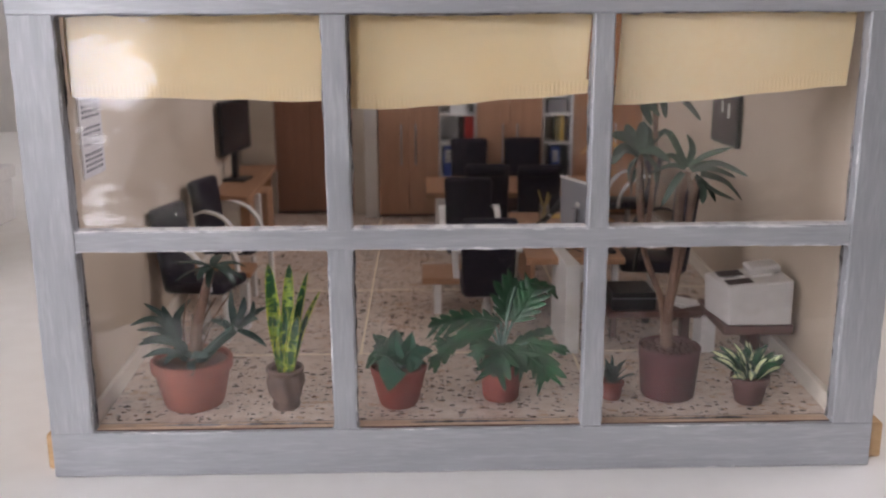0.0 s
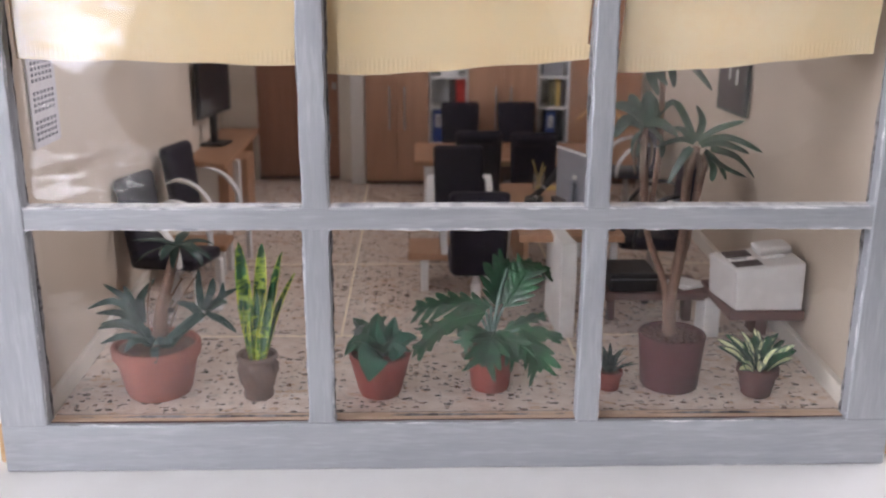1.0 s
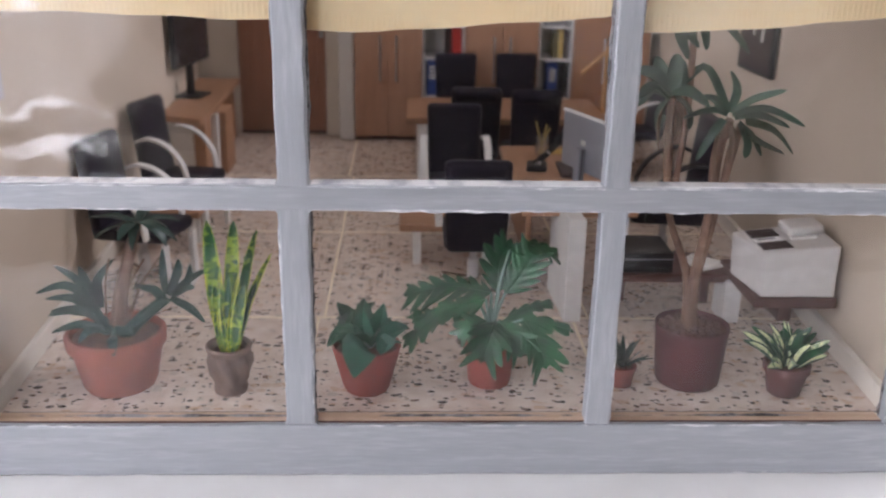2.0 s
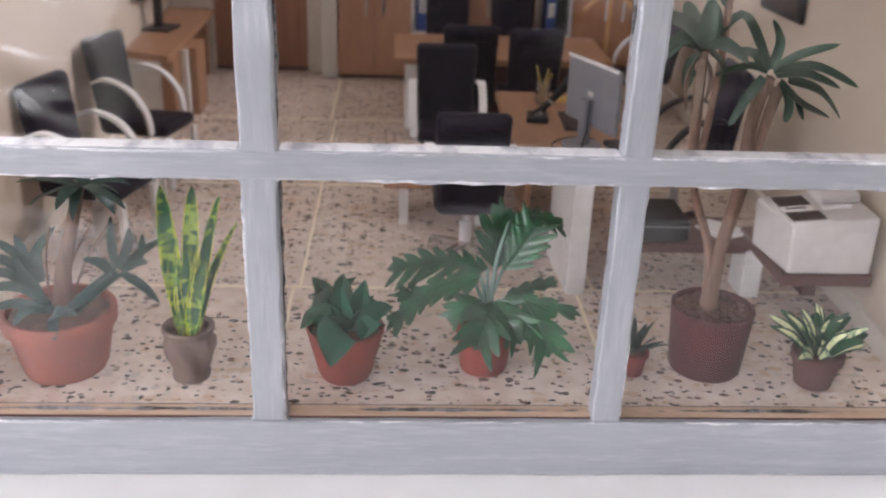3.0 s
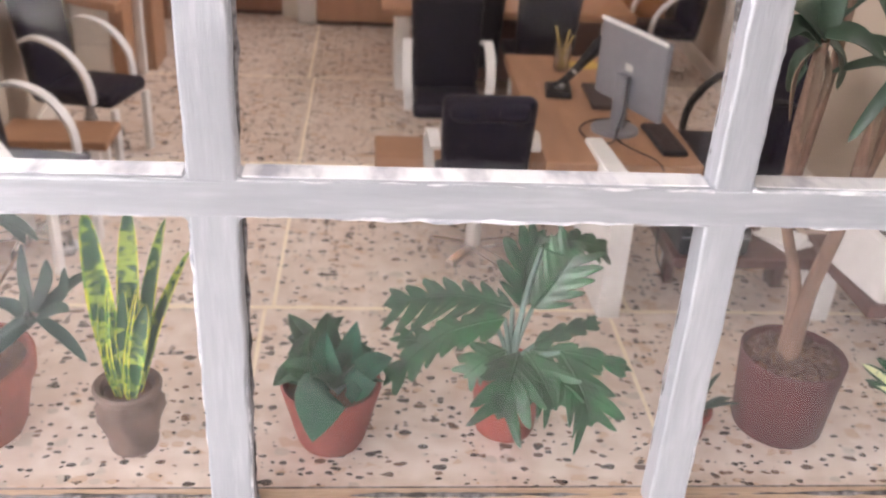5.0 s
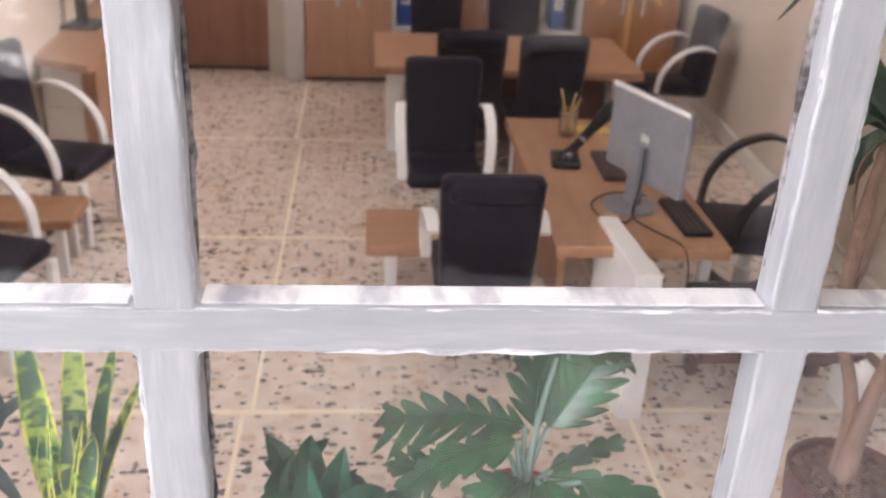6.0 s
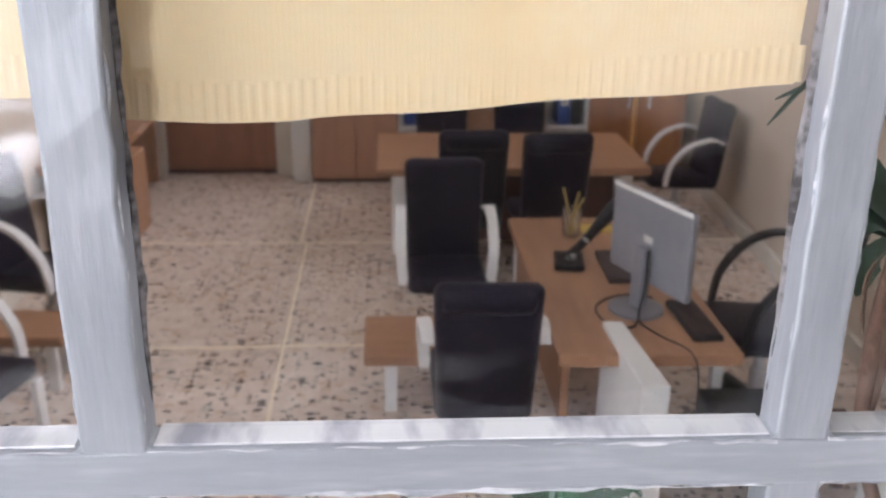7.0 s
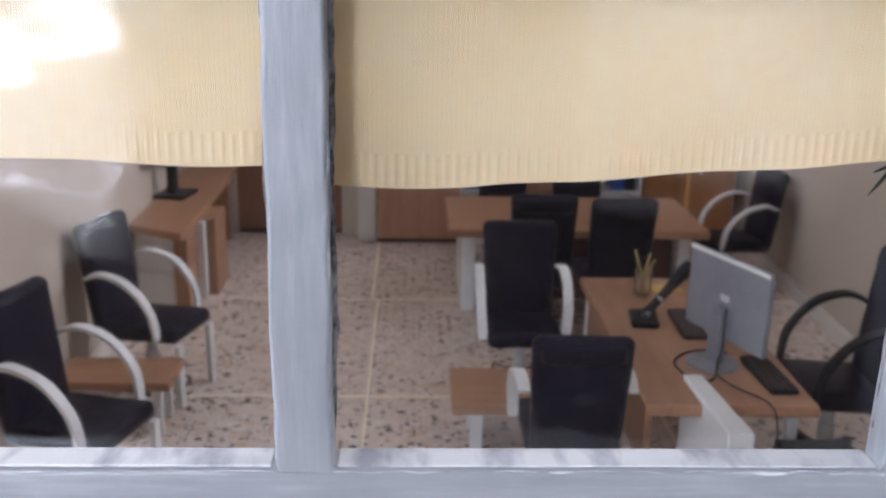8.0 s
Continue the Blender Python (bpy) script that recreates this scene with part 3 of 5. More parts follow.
structure("room_floor", box(-168, 173, -170, 260, -82, -80), "roomfloor", "grey floor of the room round the table", "floor")
structure("room_ceiling", box(-168, 173, -170, 260, 175, 180), "roomwall", "white plaster ceiling of the surrounding room", "ceiling")
structure("room_wall_far", box(-168, 173, 250, 260, -80, 175), "roomwall", "plain white plastered wall beyond the table", "wall")
bm = begin()
add_box(bm, -168, -163, -160, -106, -80, 175)
add_box(bm, -168, -163, 6, 250, -80, 175)
add_box(bm, -168, -163, -106, 6, 151, 175)
add_box(bm, -168, -163, -106, 6, -80, 17)
structure("room_wall_west", bm, "roomwall", "white plastered wall with a wide window opening", "wall")
# unseen east wall; its opening is added for the fill lamp
bm = begin()
add_box(bm, 168, 173, -160, -25, -80, 175)
add_box(bm, 168, 173, 95, 250, -80, 175)
add_box(bm, 168, 173, -25, 95, 162, 175)
add_box(bm, 168, 173, -25, 95, -80, 79)
structure("room_wall_east", bm, "nearwall", "taupe plastered wall with an added window opening", "wall")
bm = begin()
add_box(bm, -168, -92, -170, -160, -80, 175)
add_box(bm, -52, 30, -170, -160, -80, 175)
add_box(bm, 76, 173, -170, -160, -80, 175)
# the opening from 30 to 76 is added, to glow behind its curtain
add_box(bm, 30, 76, -170, -160, 60, 175)
add_box(bm, 30, 76, -170, -160, -80, -14)
add_box(bm, -92, -52, -170, -160, 100, 175)
add_box(bm, -92, -52, -170, -160, -80, -26)
structure("room_wall_near", bm, "nearwall", "taupe plastered wall with an added window opening", "wall")
structure("sky_backdrop", box(-130, 120, -200, -199, -60, 140), "daylight", "bright sky outside the window", "backdrop")


def drape(name, label, x0, x1, low, high, y, folds, seed):
    """A hanging cloth with upright folds; low and high give its edges along its width."""
    bm = begin()
    rows = []
    n = 60
    for k in range(n + 1):
        u = k / n
        a, c = low(u), high(u)
        rows.append([bm.verts.new((x0 + (x1 - x0) * u, y + 1.1 * math.sin(u * folds + seed) * (0.4 + 0.6 * (1 - i / 6)), a + (c - a) * i / 6)) for i in range(7)])
    for a, c in zip(rows, rows[1:]):
        for i in range(6):
            bm.faces.new((a[i], c[i], c[i + 1], a[i + 1]))
    return tagged(part(name, bm, "curtain", smooth=True), label, "curtain")


# cloths in the window: bright sky shows only between them
drape("curtain", "white gathered curtain drawn up over the window", -93, -50, lambda u: 12.5 + 5.0 * u * 1.2 + 0.5 * math.sin(u * 30) if u < 0.8 else 3.0, lambda u: 102, -157, 60, 0)
drape("curtain", "thin white cloth across the lower window", -93, -56, lambda u: -17.5 - 2.2 * math.cos(u * 17) - 5 * u ** 6, lambda u: 7.0 - 4.0 * u + 1.6 * math.sin(u * 9), -156, 40, 2)
drape("curtain", "white cloth end beside the window", -61, -50, lambda u: -28, lambda u: -0.6 + 0.9 * math.sin(u * 5), -155, 14, 4)
drape("curtain", "white cloth edge drawn to the side", -55.5, -50, lambda u: -28, lambda u: 60, -154, 9, 1)
drape("curtain", "thin white cloth across the window sill", -93, -50, lambda u: -30, lambda u: -20.8 + 0.8 * math.sin(u * 11), -154, 30, 5)

# added, unseen curtains whose reflection veils the right panes
drape("curtain", "added closed white curtain over the added second window", 27, 79, lambda u: -20, lambda u: 64, -157, 70, 3)
drape("curtain", "added second layer of white curtain", 26, 80, lambda u: -20 + 6 * u, lambda u: 64, -154.5, 45, 1)

tb = thing("table", "white smooth table carrying the model room", "table", 0, 40, -80)
part("tabletop", box(-120, 120, -64.5, 110, 80 + TZ - 3, 80 + TZ, 0.6), "table", tb)
for x in (-112, 112):
    for y in (-58, 100):
        part("leg", box(x - 4, x + 4, y - 4, y + 4, 0, 80 + TZ - 3, 0.4), "table", tb)

bx = thing("cardboard_box", "low white closed cardboard box lying on the table", "box", -62, 47, TZ)
part("body", box(-12.8, 12.8, -17.3, 17.3, 0, 4.8, 0.25), "box", bx)
part("lid", box(-13.2, 13.2, -17.7, 17.7, 4.82, 6.3, 0.3), "box", bx)
nb = thing("black_folder", "black flat folder lying on the white box", "folder", -64, 50, TZ + 6.3)
part("cover", box(-9.5, 9.5, -12, 12, 0, 1.0, 0.2), "black", nb)

# ---- the model's shell ----
FZ = 1.6  # floor level of the model
plinth = structure("base_board", prism([(-21.7, 0.75), (21.2, 0.75), (22.6, 56.9), (-23.4, 56.9)], TZ, 1.18, 0.15), "ply", "bare wooden base board under the model room", "base")
structure("wall_west", prism([(-19.3, 0.75), (-21.3, 56), (-22.6, 56), (-20.6, 0.75)], 1.2, 24), "wall", "beige painted side wall of the model office", "wall")
structure("wall_east", prism([(18.7, 0.75), (20.9, 56), (22.1, 56), (20.2, 0.75)], 1.2, 24), "wall", "beige painted side wall of the model office", "wall")
structure("wall_back", box(-21.2, 20.8, 55.2, 55.9, 1.2, 24), "wall", "beige painted back wall of the model office", "wall")
structure("baseboard_west", prism([(-18.97, 0.75), (-20.2, 34.5), (-20.5, 34.5), (-19.29, 0.75)], FZ, 2.6, 0.06), "base", "cream painted skirting board along the side wall", "baseboard")
structure("baseboard_east", prism([(18.33, 0.75), (20.36, 51), (20.68, 51), (18.69, 0.75)], FZ, 2.6, 0.06), "base", "cream painted skirting board along the side wall", "baseboard")

fl = structure("floor", prism([(-19.3, 0.75), (18.7, 0.75), (20.85, 55.2), (-21.25, 55.2)], 1.2, FZ - 0.008), "grout", "speckled terrazzo tile floor with cream joints", "floor")
structure("front_edge_strip", box(-18.9, 18.05, 0.15, 0.218, FZ - 0.03, FZ + 0.05, 0.008), "darkwood", "thin red-brown strip along the sill", "trim")
# solid dark strip, its colour stands for the shadow in the gap
structure("floor_shadow_gap", box(-18.9, 18.3, 0.95, 1.02, 1.3, FZ + 0.05), "liner", "dark thin strip drawing the shadow gap along the floor", "trim")
structure("floor_edge_trim", box(-18.9, 18.05, 0.22, 0.948, FZ - 0.03, FZ + 0.055, 0.01), "palewood", "bare wooden strip along the floor's front edge", "trim")

# ---- six-pane window ----
XS = ((-18.95, -7.0), (-5.85, 5.45), (6.4, 18.1))  # clear openings
ZL, ZU = (1.6, 10.85), (11.83, 21.8)
win = thing("window_1", "grey-blue hand-painted wooden window of six glazed panes", "window")
win["kind"] = "structure"
F0, F1 = -0.1, 0.82


def rough_bar(name, x0, x1, z0, z1, material, y0=F0, y1=F1, seed=0, taper=0.0):
    """A painted wooden bar with slightly uneven edges."""
    bm = begin()
    rnd = random.Random(seed)
    along = (x1 - x0) > (z1 - z0)
    n = 26
    rows = []
    for k in range(n + 1):
        u = k / n
        j = [rnd.uniform(-0.028, 0.028) for _ in range(4)]
        if along:
            x = x0 + (x1 - x0) * u
            q = [(x, y0 + j[2] * 0.6, z0 + j[0]), (x, y0 + j[3] * 0.6, z1 + j[1]), (x, y1, z1 + j[1] * 0.5), (x, y1, z0 + j[0] * 0.5)]
        else:
            z, xa = z0 + (z1 - z0) * u, x0 + taper * u
            q = [(xa + j[0], y0 + j[2] * 0.6, z), (x1 + j[1], y0 + j[3] * 0.6, z), (x1 + j[1] * 0.5, y1, z), (xa + j[0] * 0.5, y1, z)]
        rows.append([bm.verts.new(p) for p in q])
    for a, b in zip(rows, rows[1:]):
        for i in range(4):
            bm.faces.new((a[i], a[(i + 1) % 4], b[(i + 1) % 4], b[i]))
    bm.faces.new(rows[0])
    bm.faces.new(rows[-1][::-1])
    bmesh.ops.recalc_face_normals(bm, faces=bm.faces[:])
    longs = [e for e in bm.edges if len(e.link_faces) == 2 and e.calc_face_angle(0) > 0.6]
    bmesh.ops.bevel(bm, geom=longs, offset=0.08, segments=3, profile=0.5, affect="EDGES")
    return part(name, bm, material, win, smooth=False)


rough_bar("stile", -21.05, -18.95, 0.2, 23.4, "paint_v", seed=1)
rough_bar("stile", 18.1, 20.15, 0.2, 23.4, "paint_v", seed=2)
rough_bar("mullion", -7.0, -5.85, ZL[0], ZU[1], "paint_v", F0 + 0.03, seed=3)
rough_bar("mullion", 5.36, 6.4, ZL[0], ZU[1], "paint_v", F0 + 0.03, seed=4, taper=0.1)
rough_bar("bottom_rail", -21.06, 20.16, TZ + 0.01, ZL[0], "paint_h", F0 - 0.03, 0.62, seed=5)
rough_bar("top_rail", -21.06, 20.16, ZU[1], 23.41, "paint_h", F0 - 0.03, seed=6)
rough_bar("middle_rail", -18.95, 18.1, ZL[1], ZU[0], "paint_h", F0 + 0.01, seed=7)
for k, (a, b) in enumerate(XS):
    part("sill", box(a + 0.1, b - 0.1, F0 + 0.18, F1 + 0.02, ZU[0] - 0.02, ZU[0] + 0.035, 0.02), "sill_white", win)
    for z0, z1 in (ZL, ZU):
        g = part("pane", box(a - 0.15, b + 0.15, 0.66, 0.74, z0 - 0.1, z1 + 0.1), "glass", win, "clear thin glazing sheet")
        g.visible_shadow = False
# paint gathered in the corners of the openings
rnd = random.Random(5)
for a, b in XS:
    for z0, z1 in (ZL, ZU):
        for cx, sx in ((a, 1), (b, -1)):
            for cz, sz in ((z0, 1), (z1, -1)):
                r = rnd.uniform(0.10, 0.24)
                arc = [(r - r * math.sin(t), r - r * math.cos(t)) for t in (0, 0.31, 0.63, 0.94, 1.26, 1.57)]
                bm = begin()
                rows = [[bm.verts.new((cx + sx * u, y, cz + sz * v)) for u, v in [(-0.08, -0.08), (r, -0.08)] + arc + [(-0.08, r)]] for y in (F0 + 0.06, 0.65)]
                bm.faces.new(rows[0])
                bm.faces.new(rows[1][::-1])
                for i in range(len(rows[0])):
                    i2 = (i + 1) % len(rows[0])
                    bm.faces.new((rows[0][i], rows[0][i2], rows[1][i2], rows[1][i]))
                part("paint_fillet", bm, "paint_h", win)


def paint_ridge(p, q, seed, r=0.035, material="sill", name="paint_bead"):
    """An uneven bead of dried paint along an edge; its silver-white also paints glints."""
    rr = random.Random(seed)
    bm = begin()
    p, q = Vector(p), Vector(q)
    n = max(int((q - p).length / 0.35), 6)
    size = 0.5
    pts, rad = [], []
    for k in range(n + 1):
        size = min(max(size + rr.uniform(-0.35, 0.35), 0.12), 1.3)
        pts.append(p + (q - p) * k / n + Vector((rr.uniform(-0.03, 0.03), rr.uniform(-0.02, 0.02), rr.uniform(-0.03, 0.03))))
        rad.append(r * size)
    add_tube(bm, pts, rad, 6)
    part(name, bm, material, win, smooth=True)


for k, (a, b) in enumerate(XS):
    paint_ridge((a, F0 + 0.03, ZU[0] - 0.03), (b, F0 + 0.03, ZU[0] - 0.03), 20 + k, 0.055)
    paint_ridge((a, F0 + 0.03, ZL[1] + 0.02), (b, F0 + 0.03, ZL[1] + 0.02), 30 + k, 0.06)
    paint_ridge((a, F0 + 0.03, ZL[0] - 0.03), (b, F0 + 0.03, ZL[0] - 0.03), 40 + k, 0.045)
    for z0, z1 in (ZL, ZU):
        paint_ridge((a - 0.02, F0 + 0.12, z0 + 0.2), (a - 0.02, F0 + 0.12, z1 - 0.2), 50 + k + int(z0), 0.05)
        paint_ridge((b + 0.02, F0 + 0.12, z0 + 0.2), (b + 0.02, F0 + 0.12, z1 - 0.2), 60 + k + int(z0), 0.05)
for k, (a, b) in enumerate(XS):
    for z0, z1 in (ZL, ZU):
        for e, (p, q) in enumerate((((a, z0), (a, z1)), ((b, z0), (b, z1)), ((a, z0), (b, z0)), ((a, z1), (b, z1)))):
            if e == 2 and z0 == ZU[0]:
                continue
            paint_ridge((p[0], 0.62, p[1]), (q[0], 0.62, q[1]), 90 + 7 * k + e + int(z0), 0.10, "liner", "seal")
paint_ridge((-20.7, F0 + 0.02, TZ + 0.08), (19.9, F0 + 0.02, TZ + 0.08), 77, 0.035)

# ---- knitted blinds ----
for (x0, x1, zs, seed) in ((-18.75, -6.85, (18.05, 18.0, 17.95, 17.85, 17.8), 1), (-5.95, 5.45, (17.45, 17.42, 17.65, 17.88, 18.05), 2), (6.75, 17.75, (17.55, 17.62, 17.85, 18.15, 18.35), 3)):
    bl = thing("roller_blind", "cream knitted fabric blind, partly lowered behind the panes", "blind", 0, 1.05, 0, group="window blinds")

    def low_edge(u):
        return float(np.interp(u, (0, 0.25, 0.5, 0.75, 1), zs)) + 0.03 * math.sin(u * 19 + seed)

    def sheet(z_top, z_low, y0, amp):
        bm = begin()
        rows = []
        for k in range(41):
            u = k / 40
            x = x0 + (x1 - x0) * u
            zb = low_edge(u)
            col = []
            for i in range(9):
                v = i / 8
                zt, zo = z_top(zb), z_low(zb)
                z = zt + (zo - zt) * v
                col.append((x + 0.15 * math.sin(z * 0.5 + seed) * (1 if k in (0, 40) else 0.6), y0 + amp * math.sin(u * 9 + seed + z * 0.15), z))
            rows.append(col)
        f = [[bm.verts.new(p) for p in c] for c in rows]
        g = [[bm.verts.new((p[0], p[1] + 0.07, p[2])) for p in c] for c in rows]
        for a, b, a2, b2 in zip(f, f[1:], g, g[1:]):
            for i in range(8):
                bm.faces.new((a[i], b[i], b[i + 1], a[i + 1]))
                bm.faces.new((a2[i], a2[i + 1], b2[i + 1], b2[i]))
            bm.faces.new((a[8], b[8], b2[8], a2[8]))
            bm.faces.new((a[0], a2[0], b2[0], b[0]))
        for a, a2 in ((f[0], g[0]), (f[-1], g[-1])):
            for i in range(8):
                bm.faces.new((a[i], a[i + 1], a2[i + 1], a2[i]))
        return bm

    part("fabric", sheet(lambda z: 23.3, lambda z: z + 0.75, 0.0, 0.05), "knit", bl, smooth=True)
    hem = part("hem", sheet(lambda z: z + 0.82, lambda z: z, -0.002, 0.05), "knit", bl, "ribbed stitched hem", smooth=True)
    # upright ribs of the hem
    bm = begin()
    n = int((x1 - x0) / 0.2)
    for k in range(n):
        u = (k + 0.5) / n
        x = x0 + (x1 - x0) * u
        zb = low_edge(u)
        y = -0.035 + 0.05 * math.sin(u * 9 + seed + zb * 0.15)
        top = zb + 0.66 + 0.04 * math.sin(k * 2.3)
        side = [[bm.verts.new((x + dx, y + dy, z)) for z in (zb + 0.04, top)] for dx, dy in ((-0.085, 0.045), (-0.03, 0.025), (0.03, 0.025), (0.085, 0.045))]
        for a, b in zip(side, side[1:]):
            bm.faces.new((a[0], b[0], b[1], a[1]))
        bm.faces.new([c[1] for c in side])
        bm.faces.new([c[0] for c in reversed(side)])
    part("rib", bm, "knit", hem, smooth=True)
structure("window_head_board", box(-19.0, 18.4, 0.72, 2.4, 23.3, 24.0), "ply", "wooden head board from which the blinds hang", "trim")

# ---- back of the room ----
# door and its white frame
dr = thing("door_1", "closed red-brown wooden door in a white frame", "door", 0, 0, 0)
dr["kind"] = "structure"
part("leaf", box(-17.6, -9.6, 54.3, 55.1, FZ, 22.5, 0.05), "door", dr)
for x0, x1 in ((-16.8, -13.9), (-13.1, -10.4)):
    part("panel", box(x0, x1, 54.18, 54.32, 3.6, 21.5, 0.06), "door", dr)
part("handle", box(-10.2, -9.8, 53.9, 54.3, 10.5, 11.2, 0.08), "steel", dr, "small metal door handle")
part("threshold", box(-17.6, -9.6, 54.0, 54.3, FZ, FZ + 0.25), "darkwood", dr)
part("jamb", box(-21.1, -17.6, 53.6, 55.1, FZ, 23.5, 0.08), "base", dr)
part("jamb", box(-9.6, -8.3, 53.4, 55.1, FZ, 23.5, 0.08), "base", dr)
structure("pillar", box(-8.3, -6.95, 51.6, 55.1, FZ, 24, 0.1), "white", "white square pillar beside the wardrobes", "pillar")


def wardrobe(x0, x1, gap, skin="wardrobe"):
    w = thing("wardrobe", "tall brown wooden two-door wardrobe against the back wall", "wardrobe", x0, 51.3, FZ, group="built-in wardrobes")
    L = x1 - x0
    part("body", box(0.02, L - 0.02, 0.22, 3.7, 0.35, 22, 0.03), skin, w)
    part("plinth", box(0.02, L - 0.02, 0.5, 3.7, 0, 0.35), "darkwood", w)
    for a, b, hx in ((0.05, L / 2 - 0.03, L / 2 - gap), (L / 2 + 0.03, L - 0.05, L / 2 + gap)):
        d = part("door", box(a, b, -0.02, 0.2, 0.4, 21.9, 0.05), skin, w)
        bm = tube([(hx, -0.05, 5.7), (hx, -0.32, 5.8), (hx, -0.32, 9.2), (hx, -0.05, 9.3)], 0.09, 6, 16)
        part("handle", bm, "steel", d, "slim metal bar handle")
    return w


wardrobe(-6.9, -0.75, 0.72)
wardrobe(3.05, 9.65, 0.72)
wardrobe(12.75, 19.7, 0.72, "orange_wood")


def bookcase(x0, x1, kind):
    b = thing("bookcase", "white open shelves with binders between the wardrobes", "bookcase", x0, 51.4, FZ, group="open shelf units")
    L = x1 - x0
    part("back", box(0, L, 3.4, 3.65, 0, 22), "white", b)
    for a in (0, L - 0.16):
        part("side", box(a, a + 0.16, 0, 3.4, 0, 22, 0.03), "white", b)
    for z in (0.2, 4.1, 7.6, 10.5, 13.4, 16.4):
        part("shelf", box(0.16, L - 0.16, 0.05, 3.4, z - 0.22, z, 0.03), "white", b)
    return b


bookcase(-0.7, 3.0, 0)
bookcase(9.7, 12.7, 1)


def binder(name, label, colour, x, z, w, h, d=2.3, lean=0, y=51.9, spine=True, category="binder"):
    b = thing(name, label, category, x, y, z, ry=lean)
    part("cover", box(0, w, 0, d, 0, h, 0.06), colour, b)
    part("pages", box(0.08, w - 0.08, 0.12, d + 0.03, 0.06, h - 0.08), "paper", b)
    if spine:
        part("spine_label", box(w * 0.2, w * 0.8, -0.03, 0.02, h * 0.48, h * 0.86), "paper", b)
        for k in range(3):
            part("print_or_glint_bar", box(w * 0.3, w * 0.7, -0.045, -0.02, h * (0.54 + 0.1 * k), h * (0.58 + 0.1 * k)), "ink", b)
    return b


z4, z7, z10, z13 = FZ + 4.1, FZ + 7.6, FZ + 10.5, FZ + 13.4
binder("binder", "dark blue ring binder with a white spine label on the shelf", "blue", -0.35, z4, 1.05, 3.15)
binder("binder", "narrow blue ring binder on the shelf", "blue", 0.75, z4, 0.35, 3.0, spine=False)
binder("binder", "black ring binder on the shelf", "black", 1.2, z4, 0.8, 3.0, spine=False)
binder("book", "dark book standing on the white shelf", "brownblack", 1.25, z7, 0.55, 2.5, spine=False, category="book")
binder("book", "red book standing on the white shelf", "red", 1.85, z7, 0.9, 2.6, spine=False, category="book")
binder("book", "white book standing on the upper shelf", "paper", 0.4, z10, 1.7, 1.6, spine=False, category="book")
binder("binder", "blue binder with a white label on the shelf", "blue", 10.6, z4, 0.9, 3.0)
binder("binder", "black ring binder on the shelf", "black", 11.6, z4, 0.7, 3.0, spine=False)
binder("book", "olive green book on the white shelf", "olive", 11.0, z7, 0.45, 2.4, spine=False, category="book")
binder("book", "yellow book on the white shelf", "yellow", 11.5, z7, 0.4, 2.5, spine=False, category="book")
binder("book", "dark book on the white shelf", "brownblack", 11.95, z7, 0.45, 2.4, spine=False, category="book")
binder("book", "pale violet book lying on the upper shelf", "silver", 10.2, z10, 1.9, 1.3, spine=False, category="book")

# yellow wooden stand in the back corner
st = thing("coat_stand", "yellow wooden coat stand with angled arms", "coat stand", 15.0, 47.5, FZ)
part("post", tube([(0, 0, 0), (0, 0, 5), (0, 0, 9.3)], 0.16, 8, 6), "maple", st)
for a in (0, 120, 240):
    c, s = math.cos(radians(a + 20)), math.sin(radians(a + 20))
    part("foot", tube([(0, 0, 0.9), (c * 0.9, s * 0.9, 0.45), (c * 1.6, s * 1.6, 0.13)], 0.13, 6, 8), "maple", st)
for dx in (-1, 1):
    part("arm", tube([(0, -0.1, 8.9), (dx * 1.0, -0.1, 8.0), (dx * 2.1, -0.1, 7.0)], 0.17, 6, 8), "maple", st)


# ---- desks ----
def slab(x0, x1, y0, y1, z1, t=0.45, bev=0.08):
    return box(x0, x1, y0, y1, z1 - t, z1, bev)


DT = 7.0  # desk height level
d1 = thing("desk", "wooden-topped office desk with a white side panel", "desk", 0, 0, 0)
part("desktop", prism([(3.95, 13.0), (10.1, 12.85), (10.3, 27.2), (4.0, 27.2)], DT - 0.45, DT, 0.06), "wood", d1)
part("side_panel", prism([(6.05, 10.45), (6.95, 10.45), (6.55, 15.2), (5.85, 15.2)], FZ, 7.2, 0.06), "white", d1, "white painted upright panel")
part("modesty_panel", box(4.4, 4.7, 14.6, 26.6, 3.6, DT - 0.46, 0.04), "wood", d1)
for x, y in ((4.3, 26.4), (9.6, 26.4), (9.6, 14.2)):
    part("leg", box(x, x + 0.4, y, y + 0.4, FZ, DT - 0.46, 0.03), "white", d1)

d2 = thing("desk", "wooden-topped desk before the bookcases", "desk", 0, 0, 0)
part("desktop", slab(-2.15, 13.1, 35.8, 44.2, DT, 0.5), "wood_x", d2)
part("front_panel", box(0.8, 11.4, 37.4, 37.7, FZ + 0.6, DT - 0.51, 0.04), "darkwood", d2)
for x in (-1.3, 11.6):
    part("side_panel", box(x, x + 0.8, 37.0, 43.6, FZ, DT - 0.51, 0.05), "white", d2)

d3 = thing("desk", "wooden desk with white drawer unit along the side wall", "desk", 0, 0, 0)
part("desktop", prism([(-20.45, 36.0), (-17.15, 34.3), (-17.0, 35.0), (-17.3, 52.6), (-21.0, 52.6)], DT - 0.5, DT, 0.06), "wood", d3)
part("drawer_unit", box(-20.4, -18.15, 36.6, 40.5, FZ, DT - 0.52, 0.05), "white", d3)
for z in (2.6, 4.2):
    part("drawer_front", box(-20.3, -18.25, 36.5, 36.62, z, z + 1.4, 0.04), "white", d3)
